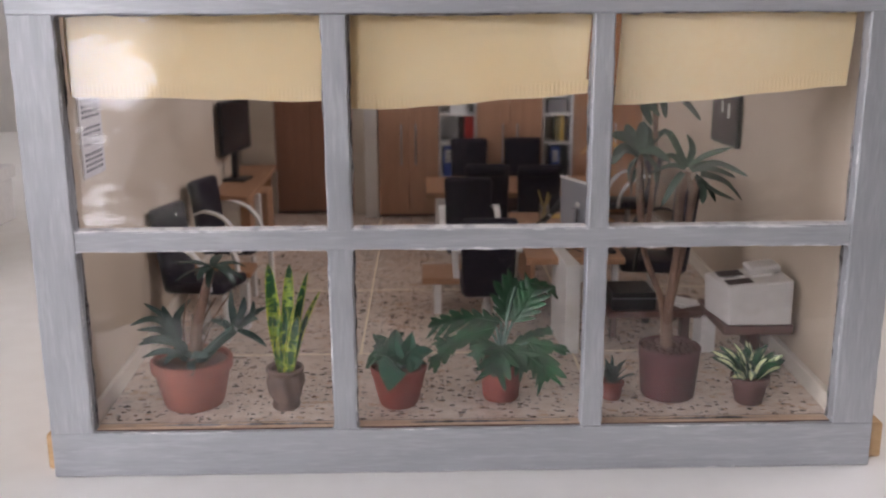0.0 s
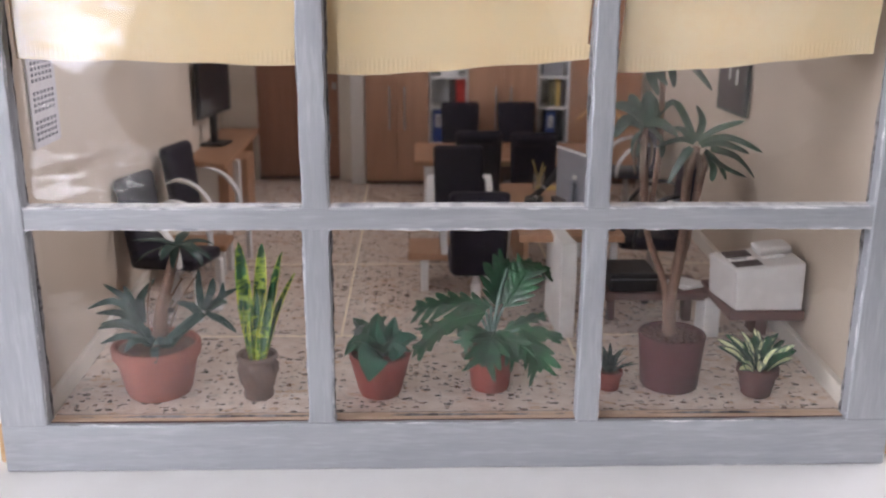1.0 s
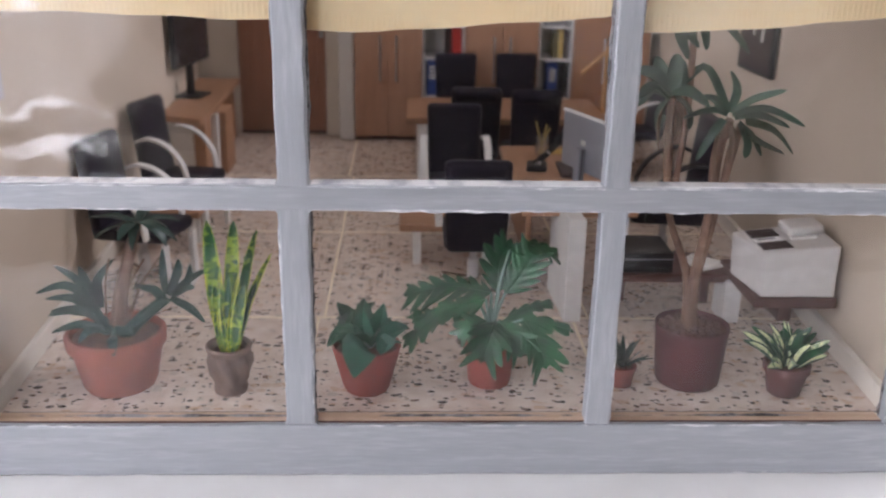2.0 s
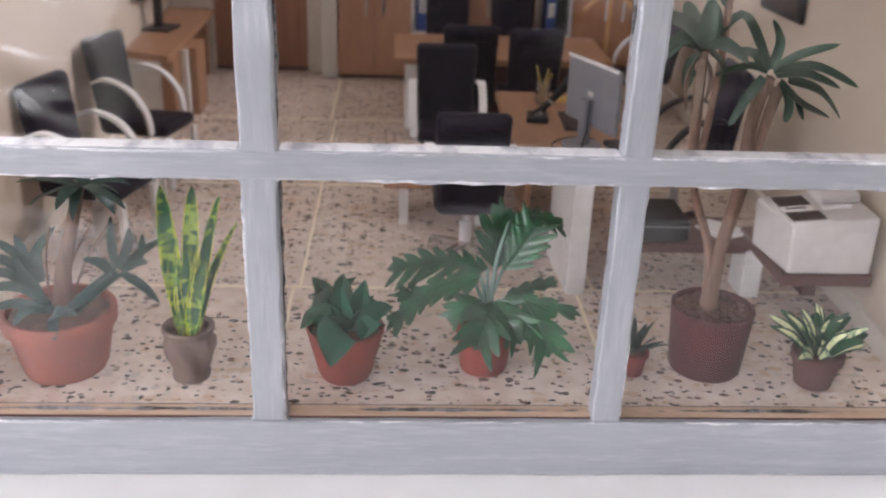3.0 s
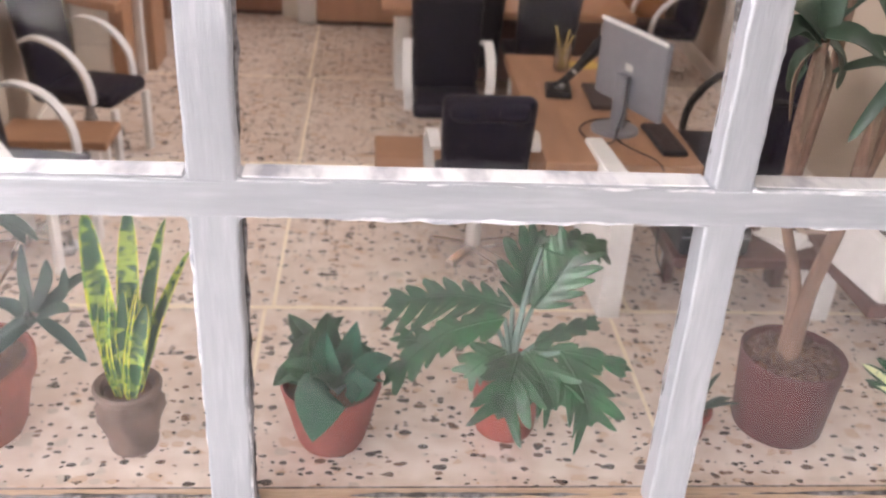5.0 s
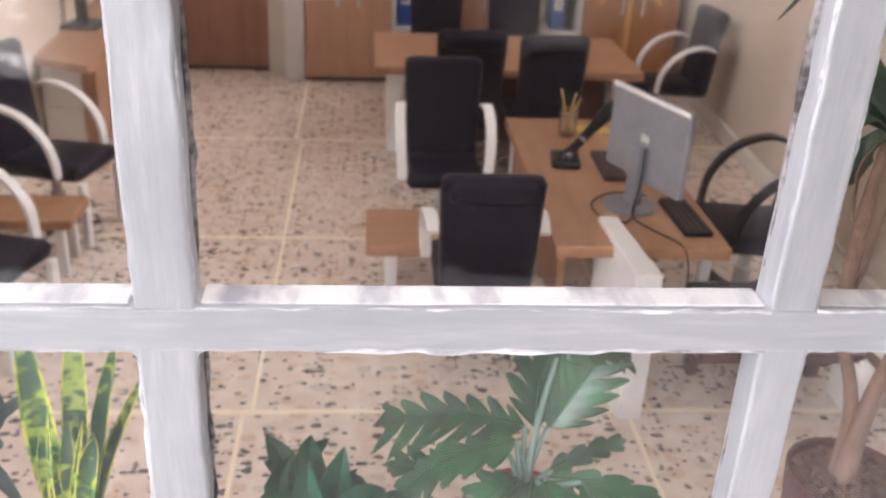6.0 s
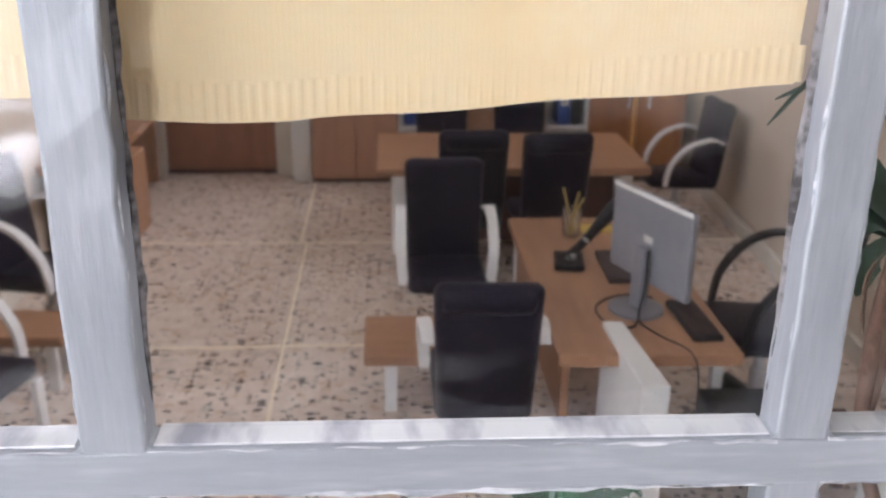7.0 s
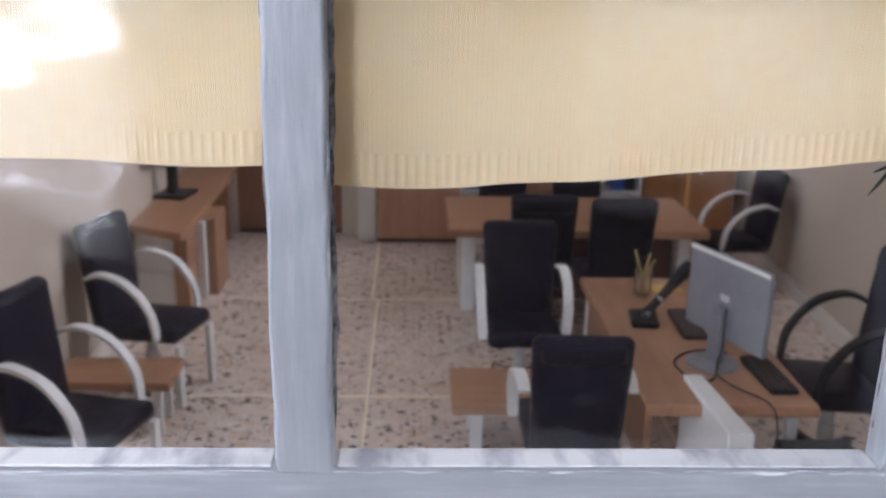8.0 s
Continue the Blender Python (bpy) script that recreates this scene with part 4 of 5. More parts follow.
part("end_panel", box(-18.13, -17.3, 36.3, 40.6, FZ, DT - 0.52, 0.04), "wood", d3)
part("leg", box(-17.28, -16.8, 38.6, 39.3, FZ, DT - 0.52, 0.04), "white", d3)
part("side_panel", box(-17.25, -16.3, 39.5, 42.8, FZ, DT - 0.52, 0.04), "wood", d3)
part("end_panel", box(-20.9, -17.8, 51.6, 52.2, FZ, DT - 0.52, 0.04), "wood", d3)

# low tables between the facing chairs
t1 = thing("low_table", "low wooden table with white legs between two chairs", "table", 0, 0, 0)
part("top", slab(-2.55, 3.2, 18.6, 22.4, 4.25, 0.5), "wood_x", t1)
for x, y in ((-1.75, 18.9), (2.4, 18.9), (-1.75, 21.6), (2.4, 21.6)):
    part("leg", box(x, x + 0.5, y, y + 0.4, FZ, 3.74, 0.03), "white", t1)
t2 = thing("low_table", "low wooden side table between the wall chairs", "table", 0, 0, 0)
part("top", slab(-19.6, -14.6, 20.6, 23.4, 4.25, 0.45), "wood_x", t2)
for x, y in ((-15.5, 21.0), (-15.5, 22.6), (-18.5, 21.0), (-18.5, 22.6)):
    part("leg", box(x, x + 0.4, y, y + 0.4, FZ, 3.79, 0.03), "white", t2)


# ---- chairs: built facing +y, seat centre over the origin ----
def office_chair(label, arm="white", foot="clear", arms=True, legs=False):
    c = thing("office_chair", label, "chair", group="office chairs")
    bm = box(-1.6, 1.6, -1.6, 2.1, 2.75, 3.45, 0.28, 3)
    for v in bm.verts:
        v.co.z += 0.12 * (v.co.y > 1.5) - 0.10 * (abs(v.co.x) < 0.9 and v.co.z > 3.3)
    part("seat", bm, "leather", c, smooth=True)
    # leaning backrest, a little wider above
    bm = begin()
    add_box(bm, -1.65, 1.65, -0.36, 0.36, 0, 5.1, 0.34, 4)
    for v in bm.verts:
        u = v.co.z / 5.1
        v.co.x *= 0.92 + 0.10 * u
        v.co.y += -1.55 - 0.62 * u - 0.25 * math.sin(u * 3.1) * 0.4 + (0.10 if abs(v.co.x) > 1.2 else 0)
        v.co.z += 2.7
    part("backrest", bm, "leather", c, smooth=True)
    pad = begin()
    add_box(pad, -1.42, 1.42, -0.44, 0.43, 4.15, 4.95, 0.3, 3)
    for v in pad.verts:
        u = v.co.z / 5.1
        v.co.x *= 0.92 + 0.10 * u
        v.co.y += -1.55 - 0.62 * u - 0.25 * math.sin(u * 3.1) * 0.4
        v.co.z += 2.7
    part("headrest", pad, "leather", c, smooth=True)
    for s in (-1, 1) if arms else ():
        bm = band([(s * 1.78, -1.75, 5.6), (s * 1.85, -0.9, 5.85), (s * 1.88, 0.3, 5.45), (s * 1.86, 1.15, 4.4), (s * 1.75, 1.35, 3.1)], 0.42, 0.14, (1, 0, 0), 20)
        part("armrest", bm, arm, c, smooth=False)
    for s in (-1, 1) if legs else ():
        part("front_leg", box(s * 1.35 - 0.2, s * 1.35 + 0.2, 1.95, 2.2, 0, 2.85, 0.04), "white", c)
    part("column", lathe([(0.30, 0.7), (0.30, 1.8), (0.2, 1.82), (0.2, 2.75)], 12), "offwhite", c)
    for k in range(5):
        a = radians(90 + 72 * k)
        bm = begin()
        add_box(bm, 0.1, 1.75, -0.16, 0.16, 0.45, 0.75, 0.05, 1, Matrix.Rotation(a, 4, "Z"))
        leg = part("base_leg", bm, foot, c)
        part("caster", lathe([(0.22, 0.0), (0.26, 0.2), (0.2, 0.45)], 10, (1.6 * math.cos(a), 1.6 * math.sin(a), 0)), foot, leg)
    return c


proto = office_chair("black leatherette office chair with white curved armrests")
proto.matrix_world = pose(1.6 * C, 15.1 * C, FZ * C)
proto.scale = (1.06, 1.1, 1.03)
plain = office_chair("black leatherette chair without armrests before the far desk", arms=False)
plain.matrix_world = pose(2.8 * C, 34.3 * C, FZ * C)
plain.scale = (1.08, 1.08, 1.08)


legged = office_chair("black leatherette chair on white front legs beside the low side table", legs=True)
legged.matrix_world = pose(-16.7 * C, 15.5 * C, FZ * C, 0, 0, -106)
legged.scale = (1.1, 1.1, 1.08)


def chair(x, y, rz, label="", model=proto):
    o = copy_thing(model, pose(x * C, y * C, FZ * C, 0, 0, rz))
    return tagged(o, label) if label else o


facing = chair(1.05, 25.9, 180, "black leatherette office chair facing the low table")
facing.scale = (1.1, 1.03, 1.03)
chair(6.8, 33.6, 4, "black leatherette chair without armrests, turned at the far desk", plain)
chair(2.1, 46.6, 180, "black leatherette chair behind the far desk", plain)
chair(7.4, 46.8, 180, "black leatherette chair behind the far desk, by the shelves", plain)
chair(16.4, 41.5, 95, "black leatherette chair against the side wall")
chair(-16.7, 25.8, -106, "black leatherette chair on white front legs before the wall desk", legged)
own = office_chair("black office chair with black armrests behind the desk", "black", "black")
own.matrix_world = pose(13.0 * C, 18.2 * C, FZ * C, 0, 0, 88)
own.scale = (1.2, 1.12, 1.2)

# ---- on the main desk ----
mo = thing("monitor", "silver-backed flat computer monitor on a round stand", "monitor", 7.65, 16.7, DT, rz=-68)
part("screen_back", box(-2.25, 2.25, 0.0, 0.28, 1.0, 4.25, 0.1), "silver", mo)
part("display", box(-2.15, 2.15, 0.285, 0.31, 1.1, 4.15), "screen", mo, "dark glossy screen")
part("bezel", box(-2.25, 2.25, -0.04, 0.0, 4.1, 4.28, 0.015), "white", mo, "pale upper edge")
part("logo_bar", box(-0.25, 0.25, -0.02, 0.01, 2.5, 2.78, 0.01), "offwhite", mo)
part("stem", box(-0.32, 0.32, -0.42, 0.0, 0.12, 2.4, 0.1), "silver", mo)
part("foot", lathe([(1.0, 0), (1.0, 0.12), (0.9, 0.16)], 28, (0, -0.3, 0)), "silver", mo)
cb = thing("cable", "thin black monitor cable hanging to the floor", "cable", 0, 0, 0)
part("wire", tube([(7.55, 16.2, 9.4), (7.45, 15.9, 8.0), (7.2, 15.5, 7.12), (7.6, 14.2, 7.1), (8.3, 12.85, 7.1), (8.5, 12.45, 6.2), (8.7, 12.7, 3.4), (9.6, 13.4, 1.68)], 0.032, 6, 40), "black", cb)
part("loop", tube([(7.35, 15.9, 7.3), (6.9, 15.0, 7.05), (6.1, 15.3, 7.04), (5.9, 16.6, 7.04), (6.6, 17.6, 7.04), (7.6, 17.9, 7.04), (8.2, 17.4, 7.1)], 0.04, 6, 30), "brownblack", cb)
kb = thing("keyboard", "black computer keyboard on the desk", "keyboard", 9.15, 15.4, DT, rz=-88)
part("body", box(-1.6, 1.6, -0.52, 0.52, 0, 0.2, 0.05), "black", kb)
bm = begin()
for i in range(12):
    for j in range(4):
        add_box(bm, -1.5 + i * 0.25, -1.30 + i * 0.25, -0.45 + j * 0.23, -0.27 + j * 0.23, 0.19, 0.25)
tagged(part("keys", bm, "brownblack", kb), kind="stuff")
np_ = thing("notebook", "dark brown notebook lying on the desk", "notebook", 7.5, 20.6, DT, rz=-2)
part("cover", box(-0.5, 0.5, -1.6, 1.6, 0, 0.22, 0.04), "brownblack", np_)
part("pages", box(-0.46, 0.515, -1.55, 1.55, 0.05, 0.17), "paper", np_)
ph = thing("desk_phone", "black desk telephone with a raised handset", "telephone", 5.75, 21.1, DT, rz=-8)
part("base", box(-0.6, 0.6, -0.85, 0.85, 0, 0.32, 0.12), "black", ph)
part("handset", tube([(-0.1, -0.2, 0.35), (0.45, 0.2, 0.8), (1.0, 0.6, 1.35), (1.7, 1.0, 2.1), (1.95, 1.1, 2.35)], [0.24, 0.19, 0.22, 0.34, 0.3], 10, 16), "black", ph)
part("joint", lathe([(0.16, 0.85), (0.2, 1.0), (0.12, 1.12)], 10, (0.62, 0.3, 0)), "steel", ph, "small metal fitting")
part("clip", lathe([(0.2, 0.3), (0.24, 0.5), (0.1, 0.6)], 10, (0.05, -0.15, 0)), "steel", ph, "small metal fitting")
nt_ = thing("note_pad", "yellow paper notes on the desk", "notes", 7.8, 25.5, DT, rz=10)
part("sheet", box(-0.75, 0.75, -0.55, 0.55, 0, 0.07), "yellow", nt_)
pc = thing("pen_cup", "whitish translucent cup holding yellow pencils", "pen holder", 6.5, 24.7, DT)
part("cup", lathe([(0.38, 0), (0.44, 1.25), (0.38, 1.25), (0.33, 0.08)], 20), "frosted", pc)
for k, (dx, dy) in enumerate(((-0.5, 0.1), (0.35, 0.2), (0.55, -0.1))):
    part("pencil", tube([(-dx * 0.25, -dy, 0.1), (dx * 0.3, dy * 0.4, 1.1), (dx * 0.85, dy, 2.15 - 0.2 * k)], 0.055, 6, 6), "pencil", pc)

# monitor on the wall desk
m3 = thing("monitor", "black flat monitor on the wall desk", "monitor", -19.4, 43.4, DT, rz=80)
part("casing", box(-3.6, 3.6, 0.0, 0.4, 2.6, 7.4, 0.1), "black", m3)
part("display", box(-3.4, 3.4, -0.03, -0.005, 2.8, 7.2), "screen", m3)
part("stem", box(-0.4, 0.4, 0.1, 0.55, 0.1, 3.6, 0.08), "black", m3)
part("foot", box(-1.3, 1.3, -0.9, 1.2, 0, 0.22, 0.08), "black", m3)

# low return board with a black case and papers
rt = thing("side_board", "low brown wooden return board on dark panel legs", "table", 0, 0, 0)
part("top", box(8.7, 14.55, 10.6, 14.2, 3.75, 4.2, 0.06), "darkwood", rt)
part("side_panel", box(13.9, 14.4, 13.0, 13.9, FZ, 3.75, 0.05), "darkwood", rt)
part("side_panel", box(9.4, 9.8, 13.2, 13.8, FZ, 3.75, 0.05), "darkwood", rt)
bc = thing("black_case", "flat black equipment case on the low board", "case", 10.3, 12.3, 4.2)
part("body", box(-1.35, 1.35, -1.5, 1.5, 0, 1.1, 0.12), "black", bc)
part("lid_line", box(-1.37, 1.37, -1.52, -1.48, 0.75, 0.8), "silver", bc)
pp = thing("paper_stack", "loose white papers on the low board", "papers", 13.6, 12.3, 4.2, rz=25)
part("sheet", box(-0.75, 0.75, -0.9, 0.9, 0, 0.08), "paper", pp)
part("sheet", box(-0.6, 0.8, -0.8, 0.95, 0.085, 0.14, m=Matrix.Rotation(0.4, 4, "Z")), "paper", pp)

tab = thing("paper_tab", "small white card lying on the terrazzo floor", "card", -14.65, 15.7, FZ, rz=4)
part("sheet", box(-0.65, 0.65, -0.4, 0.4, 0.004, 0.09, 0.02), "paper", tab)

# ---- copier and its table ----
ct = thing("printer_table", "dark wooden table with a white panel leg", "table", 0, 0, 0)
part("top", box(14.6, 18.6, 6.9, 12.4, 3.9, 4.45, 0.06), "darkwood", ct)
part("side_panel", box(14.35, 15.25, 10.4, 12.2, FZ, 3.9, 0.05), "white", ct)
part("side_panel", box(17.4, 18.1, 10.6, 12.3, FZ, 3.9, 0.05), "darkwood", ct)
pr = thing("printer", "bulky grey-white office printer with dark trays on top", "printer", 0, 0, 0)
bm = prism([(14.85, 6.95), (18.45, 6.95), (18.5, 10.6), (14.4, 10.3)], 4.46, 7.0, 0.12)
for v in bm.verts:
    if v.co.z > 6.5:
        v.co.z += -0.29 + 0.10 * (v.co.x - 14.6)
        v.co.x -= 0.12 * (v.co.x < 16)
part("body", bm, "offwhite", pr)
TILT = Matrix.Translation((14.6, 0, 6.71)) @ Matrix.Rotation(-math.atan(0.10), 4, "Y")
part("scanner_lid", box(1.9, 3.75, 1.75 + 6.9, 3.3 + 6.9, 0.0, 0.5, 0.2, 3, TILT), "offwhite", pr, "rounded raised lid", smooth=True)
part("output_slot", box(1.95, 3.2, 8.3, 8.62, 0.0, 0.12, 0.04, 2, TILT), "white", pr)
part("panel", box(0.05, 1.75, 7.05, 10.15, -0.02, 0.07, 0.03, 2, TILT), "offwhite", pr, "raised top panel")
part("tray", box(0.2, 1.6, 8.85, 10.0, 0.03, 0.1, 0.02, 2, TILT), "brownblack", pr, "dark recessed paper tray")
part("tray", box(0.2, 1.65, 7.15, 8.15, 0.03, 0.1, 0.02, 2, TILT), "brownblack", pr, "dark recessed paper tray")
part("control_bar", box(0.2, 1.5, 8.28, 8.72, 0.03, 0.11, 0.02, 2, TILT), "white", pr, "pale control strip")
part("print_or_glint_bar", box(0.35, 1.2, 8.42, 8.58, 0.11, 0.125, 0, 2, TILT), "ink", pr)

# ---- pictures on the walls ----
pi = thing("picture_frame", "dark picture in a black frame on the side wall", "picture", 19.28, 23.2, 14.4, rz=91.75)
part("frame", box(-2.65, 2.65, -0.02, 0.3, -1.75, 1.9, 0.06), "black", pi)
part("picture", box(-2.35, 2.35, 0.3, 0.33, -1.45, 1.6), "brownblack", pi)
# two pale bars paint white reflections onto the dark picture
part("print_or_glint_bar", box(-1.2, -0.8, 0.33, 0.35, 0.2, 1.2), "offwhite", pi)
part("print_or_glint_bar", box(0.2, 0.5, 0.33, 0.35, 0.5, 1.3), "offwhite", pi)
cal = thing("wall_calendar", "white wall calendar with grey printed grids", "calendar", -19.28, 4.5, 15.4, rz=90)
part("sheet", box(-1.6, 1.6, -0.08, -0.02, -1.55, 2.6), "calendar", cal)
part("binding", box(-1.55, 1.55, -0.12, -0.02, 2.55, 2.75, 0.03), "silver", cal)
for bz in (1.4, 0.05, -1.25):
    for r in range(4):
        for k in range(6):
            part("print_or_glint_bar", box(-1.3 + k * 0.44, -1.05 + k * 0.44, -0.10, -0.08, bz + r * 0.26, bz + r * 0.26 + 0.15), "ink", cal)


# ---- potted plants ----
def pot(name, label, x, y, profile, material, soil_r, soil_z, seg=32, flutes=0, wob=0.006):
    p = thing(name, label, "potted plant", x, y, FZ, group="plants behind the window")
    part("pot", lathe(profile, seg, wob=wob, flutes=flutes), material, p, smooth=True)
    bm = begin()
    add_lathe(bm, [(soil_r, soil_z - 0.15), (soil_r, soil_z), (soil_r * 0.6, soil_z + 0.12)], 20, wob=0.03)
    part("soil", bm, "soil", p)
    return p


rnd = random.Random(12)


def tuft(p, at, n, length, width, material, rises=(10, 70), droop=0.9, spread=360, start=0, edge=0.0, fold=0.25, tip=0.7, belly=0.4):
    for k in range(n):
        a = start + spread * (k + rnd.uniform(-0.25, 0.25)) / n
        r = rises[0] + (rises[1] - rises[0]) * ((k * 0.618) % 1)
        q = Vector(at) + Vector((math.cos(radians(a)), math.sin(radians(a)), 0)) * width * 0.25
        part("leaf", blade(q, a, r, length * rnd.uniform(0.8, 1.15), width * rnd.uniform(0.85, 1.15), droop * rnd.uniform(0.5, 1.4), fold, 7, rnd.uniform(-0.6, 0.6), edge, tip, belly), material, p, smooth=True)


def leaves(p, rows, width, material, face=(0, -0.6, 0.8), **kw):
    """Leaves of one plant, each along root, middle and tip in the model's own centimetres."""
    o = p.matrix_world.translation / C
    for k, pts in enumerate(rows):
        w = width * rnd.uniform(0.85, 1.15)
        part("leaf", ribbon([Vector(q) - o for q in pts], w, face, twist=rnd.uniform(-0.5, 0.5), **kw), material, p, smooth=True)


# dragon tree in the wide terracotta pot
p1 = pot("dragon_tree", "small dragon tree in a wide terracotta pot", -14.8, 3.75, [(1.5, 0), (1.62, 0.3), (1.95, 1.9), (1.95, 1.95), (2.12, 2.0), (2.15, 2.5), (2.05, 2.6), (1.92, 2.58), (1.86, 2.1)], "terracotta_pale", 1.9, 2.3)
part("stem", tube([(0.1, 0.1, 2.2), (0.35, 0.1, 4.2), (0.85, 0.1, 5.9), (1.3, 0.05, 7.4)], [0.42, 0.30, 0.25, 0.2], 10, 12), "trunk", p1, smooth=True)
part("stem", tube([(-0.2, 0.0, 2.2), (-0.6, -0.1, 3.0), (-0.9, 0.0, 3.7)], [0.24, 0.2], 8, 8), "leaf_blue", p1, smooth=True)
part("stem", tube([(0.3, -0.1, 2.2), (1.3, -0.4, 3.3), (2.35, 0.0, 4.1)], [0.30, 0.24], 8, 8), "leaf_blue", p1, smooth=True)
for k in range(4):
    part("offshoot", tube([(-0.5 + 0.25 * k, 0.5, 2.3), (-0.45 + 0.5 * k, 0.6, 4.3), (-0.2 + 0.75 * k, 0.7, 5.6 + 0.2 * (k % 2))], 0.05, 6, 8), "trunk", p1, smooth=True)
leaves(p1, (
    ((-12.4, 3.8, 5.8), (-11.6, 4.0, 6.3), (-11.4, 3.9, 7.2)), ((-12.4, 3.8, 5.8), (-12.0, 4.0, 6.7), (-11.9, 4.0, 7.4)), ((-12.5, 3.8, 5.8), (-12.6, 4.0, 6.8), (-12.6, 4.2, 7.8)),
    ((-12.3, 3.7, 5.7), (-11.3, 2.8, 5.6), (-10.5, 2.0, 5.3)), ((-12.7, 3.8, 5.6), (-13.0, 3.8, 6.0), (-13.7, 3.8, 6.2)), ((-12.2, 3.6, 5.8), (-11.4, 3.0, 6.4), (-11.0, 2.6, 6.6)),
    ((-12.5, 3.4, 5.6), (-13.1, 2.6, 5.3), (-13.7, 2.2, 4.9)), ((-12.3, 3.9, 5.8), (-11.5, 4.6, 6.3), (-10.9, 5.1, 6.5)), ((-12.5, 3.6, 5.7), (-12.3, 3.0, 6.5), (-12.2, 2.9, 7.2))), 0.40, "leaf_blue", blunt=0.9)
leaves(p1, (
    ((-15.6, 3.8, 5.2), (-16.0, 3.6, 6.4), (-17.0, 3.4, 7.3)), ((-15.3, 3.4, 5.4), (-16.3, 2.8, 6.6), (-17.5, 2.4, 6.4)), ((-15.6, 3.4, 5.0), (-16.1, 3.0, 5.9), (-17.2, 2.6, 6.1)),
    ((-15.0, 3.2, 4.6), (-15.8, 2.6, 5.6), (-16.9, 2.2, 5.7)), ((-14.9, 3.0, 4.4), (-15.8, 2.4, 5.0), (-16.9, 2.0, 4.8)), ((-15.4, 4.0, 5.1), (-15.6, 4.4, 6.1), (-14.9, 4.8, 7.1)),
    ((-15.5, 4.0, 5.1), (-16.1, 4.4, 6.2), (-16.4, 4.6, 6.8)), ((-14.7, 2.8, 4.5), (-14.7, 2.2, 5.2), (-15.1, 2.0, 5.9)), ((-14.7, 2.6, 4.3), (-14.2, 2.0, 4.9), (-13.4, 1.8, 4.9)),
    ((-14.9, 2.8, 4.5), (-15.3, 2.0, 4.9), (-15.7, 1.6, 4.5)), ((-15.2, 3.4, 4.9), (-15.6, 3.0, 5.9), (-15.7, 2.9, 6.6)), ((-15.6, 3.6, 4.9), (-16.4, 3.2, 5.3), (-17.3, 2.9, 5.2)), ((-14.6, 2.7, 4.3), (-14.4, 2.0, 4.4), (-14.3, 1.6, 3.9))), 0.44, "leaf_blue", blunt=0.9)
tuft(p1, (1.35, 0.05, 7.5), 13, 1.9, 0.5, "leaf_blue", (-25, 30), 0.8)

# snake plant in the stoneware urn
p2 = pot("snake_plant", "yellow-edged snake plant in a brown stoneware urn", -9.8, 3.05, [(0.70, 0), (0.75, 0.2), (0.67, 0.4), (0.84, 0.8), (0.96, 1.3), (0.94, 1.7), (0.86, 1.9), (0.98, 2.02), (1.0, 2.18), (0.93, 2.25), (0.78, 2.18), (0.74, 1.7)], "urn", 0.76, 1.85, 63, flutes=7)
for w, face, edge, pts in (
    (0.88, (0.35, -0.8, 0.3), 0.2, ((-9.95, 3.0, 3.4), (-10.25, 3.1, 6.2), (-10.45, 3.3, 9.35))), (0.76, (-0.1, -0.9, 0.2), 0.12, ((-9.75, 3.3, 3.5), (-9.6, 3.6, 6.5), (-9.45, 3.9, 9.15))),
    (0.66, (-0.4, -0.8, 0.3), 0.10, ((-9.6, 3.3, 3.5), (-9.0, 3.8, 6.6), (-8.55, 4.3, 8.6))), (0.58, (-0.5, -0.7, 0.4), 0.28, ((-9.5, 3.0, 3.4), (-8.85, 3.6, 5.6), (-8.0, 4.6, 7.45))),
    (0.6, (0.3, -0.8, 0.2), 0.16, ((-9.95, 2.8, 3.4), (-10.1, 2.75, 5.0), (-10.2, 2.8, 6.7))), (0.72, (-0.2, -0.9, 0.2), 0.14, ((-9.65, 2.7, 3.3), (-9.35, 2.6, 5.0), (-8.95, 2.8, 6.7))),
    (0.50, (0.1, -0.9, 0.2), 0.16, ((-9.75, 2.9, 3.4), (-9.7, 2.9, 5.4), (-9.6, 3.1, 7.0))), (0.20, (0.1, -0.9, 0.2), 0.6, ((-9.7, 2.6, 3.3), (-9.55, 2.5, 5.2), (-9.1, 2.6, 7.3))), (0.18, (0.2, -0.9, 0.2), 0.6, ((-9.9, 2.7, 3.4), (-10.05, 2.6, 5.2), (-9.9, 2.8, 7.6)))):
    part("leaf", ribbon([Vector(q) - Vector((-9.8, 3.05, FZ)) for q in pts], w * 0.84, face, 0.4, 12, edge, 0.5, 0.7, 0.3, twist=rnd.uniform(-0.9, 0.9)), ["snake", "snake_edge"], p2, smooth=True)

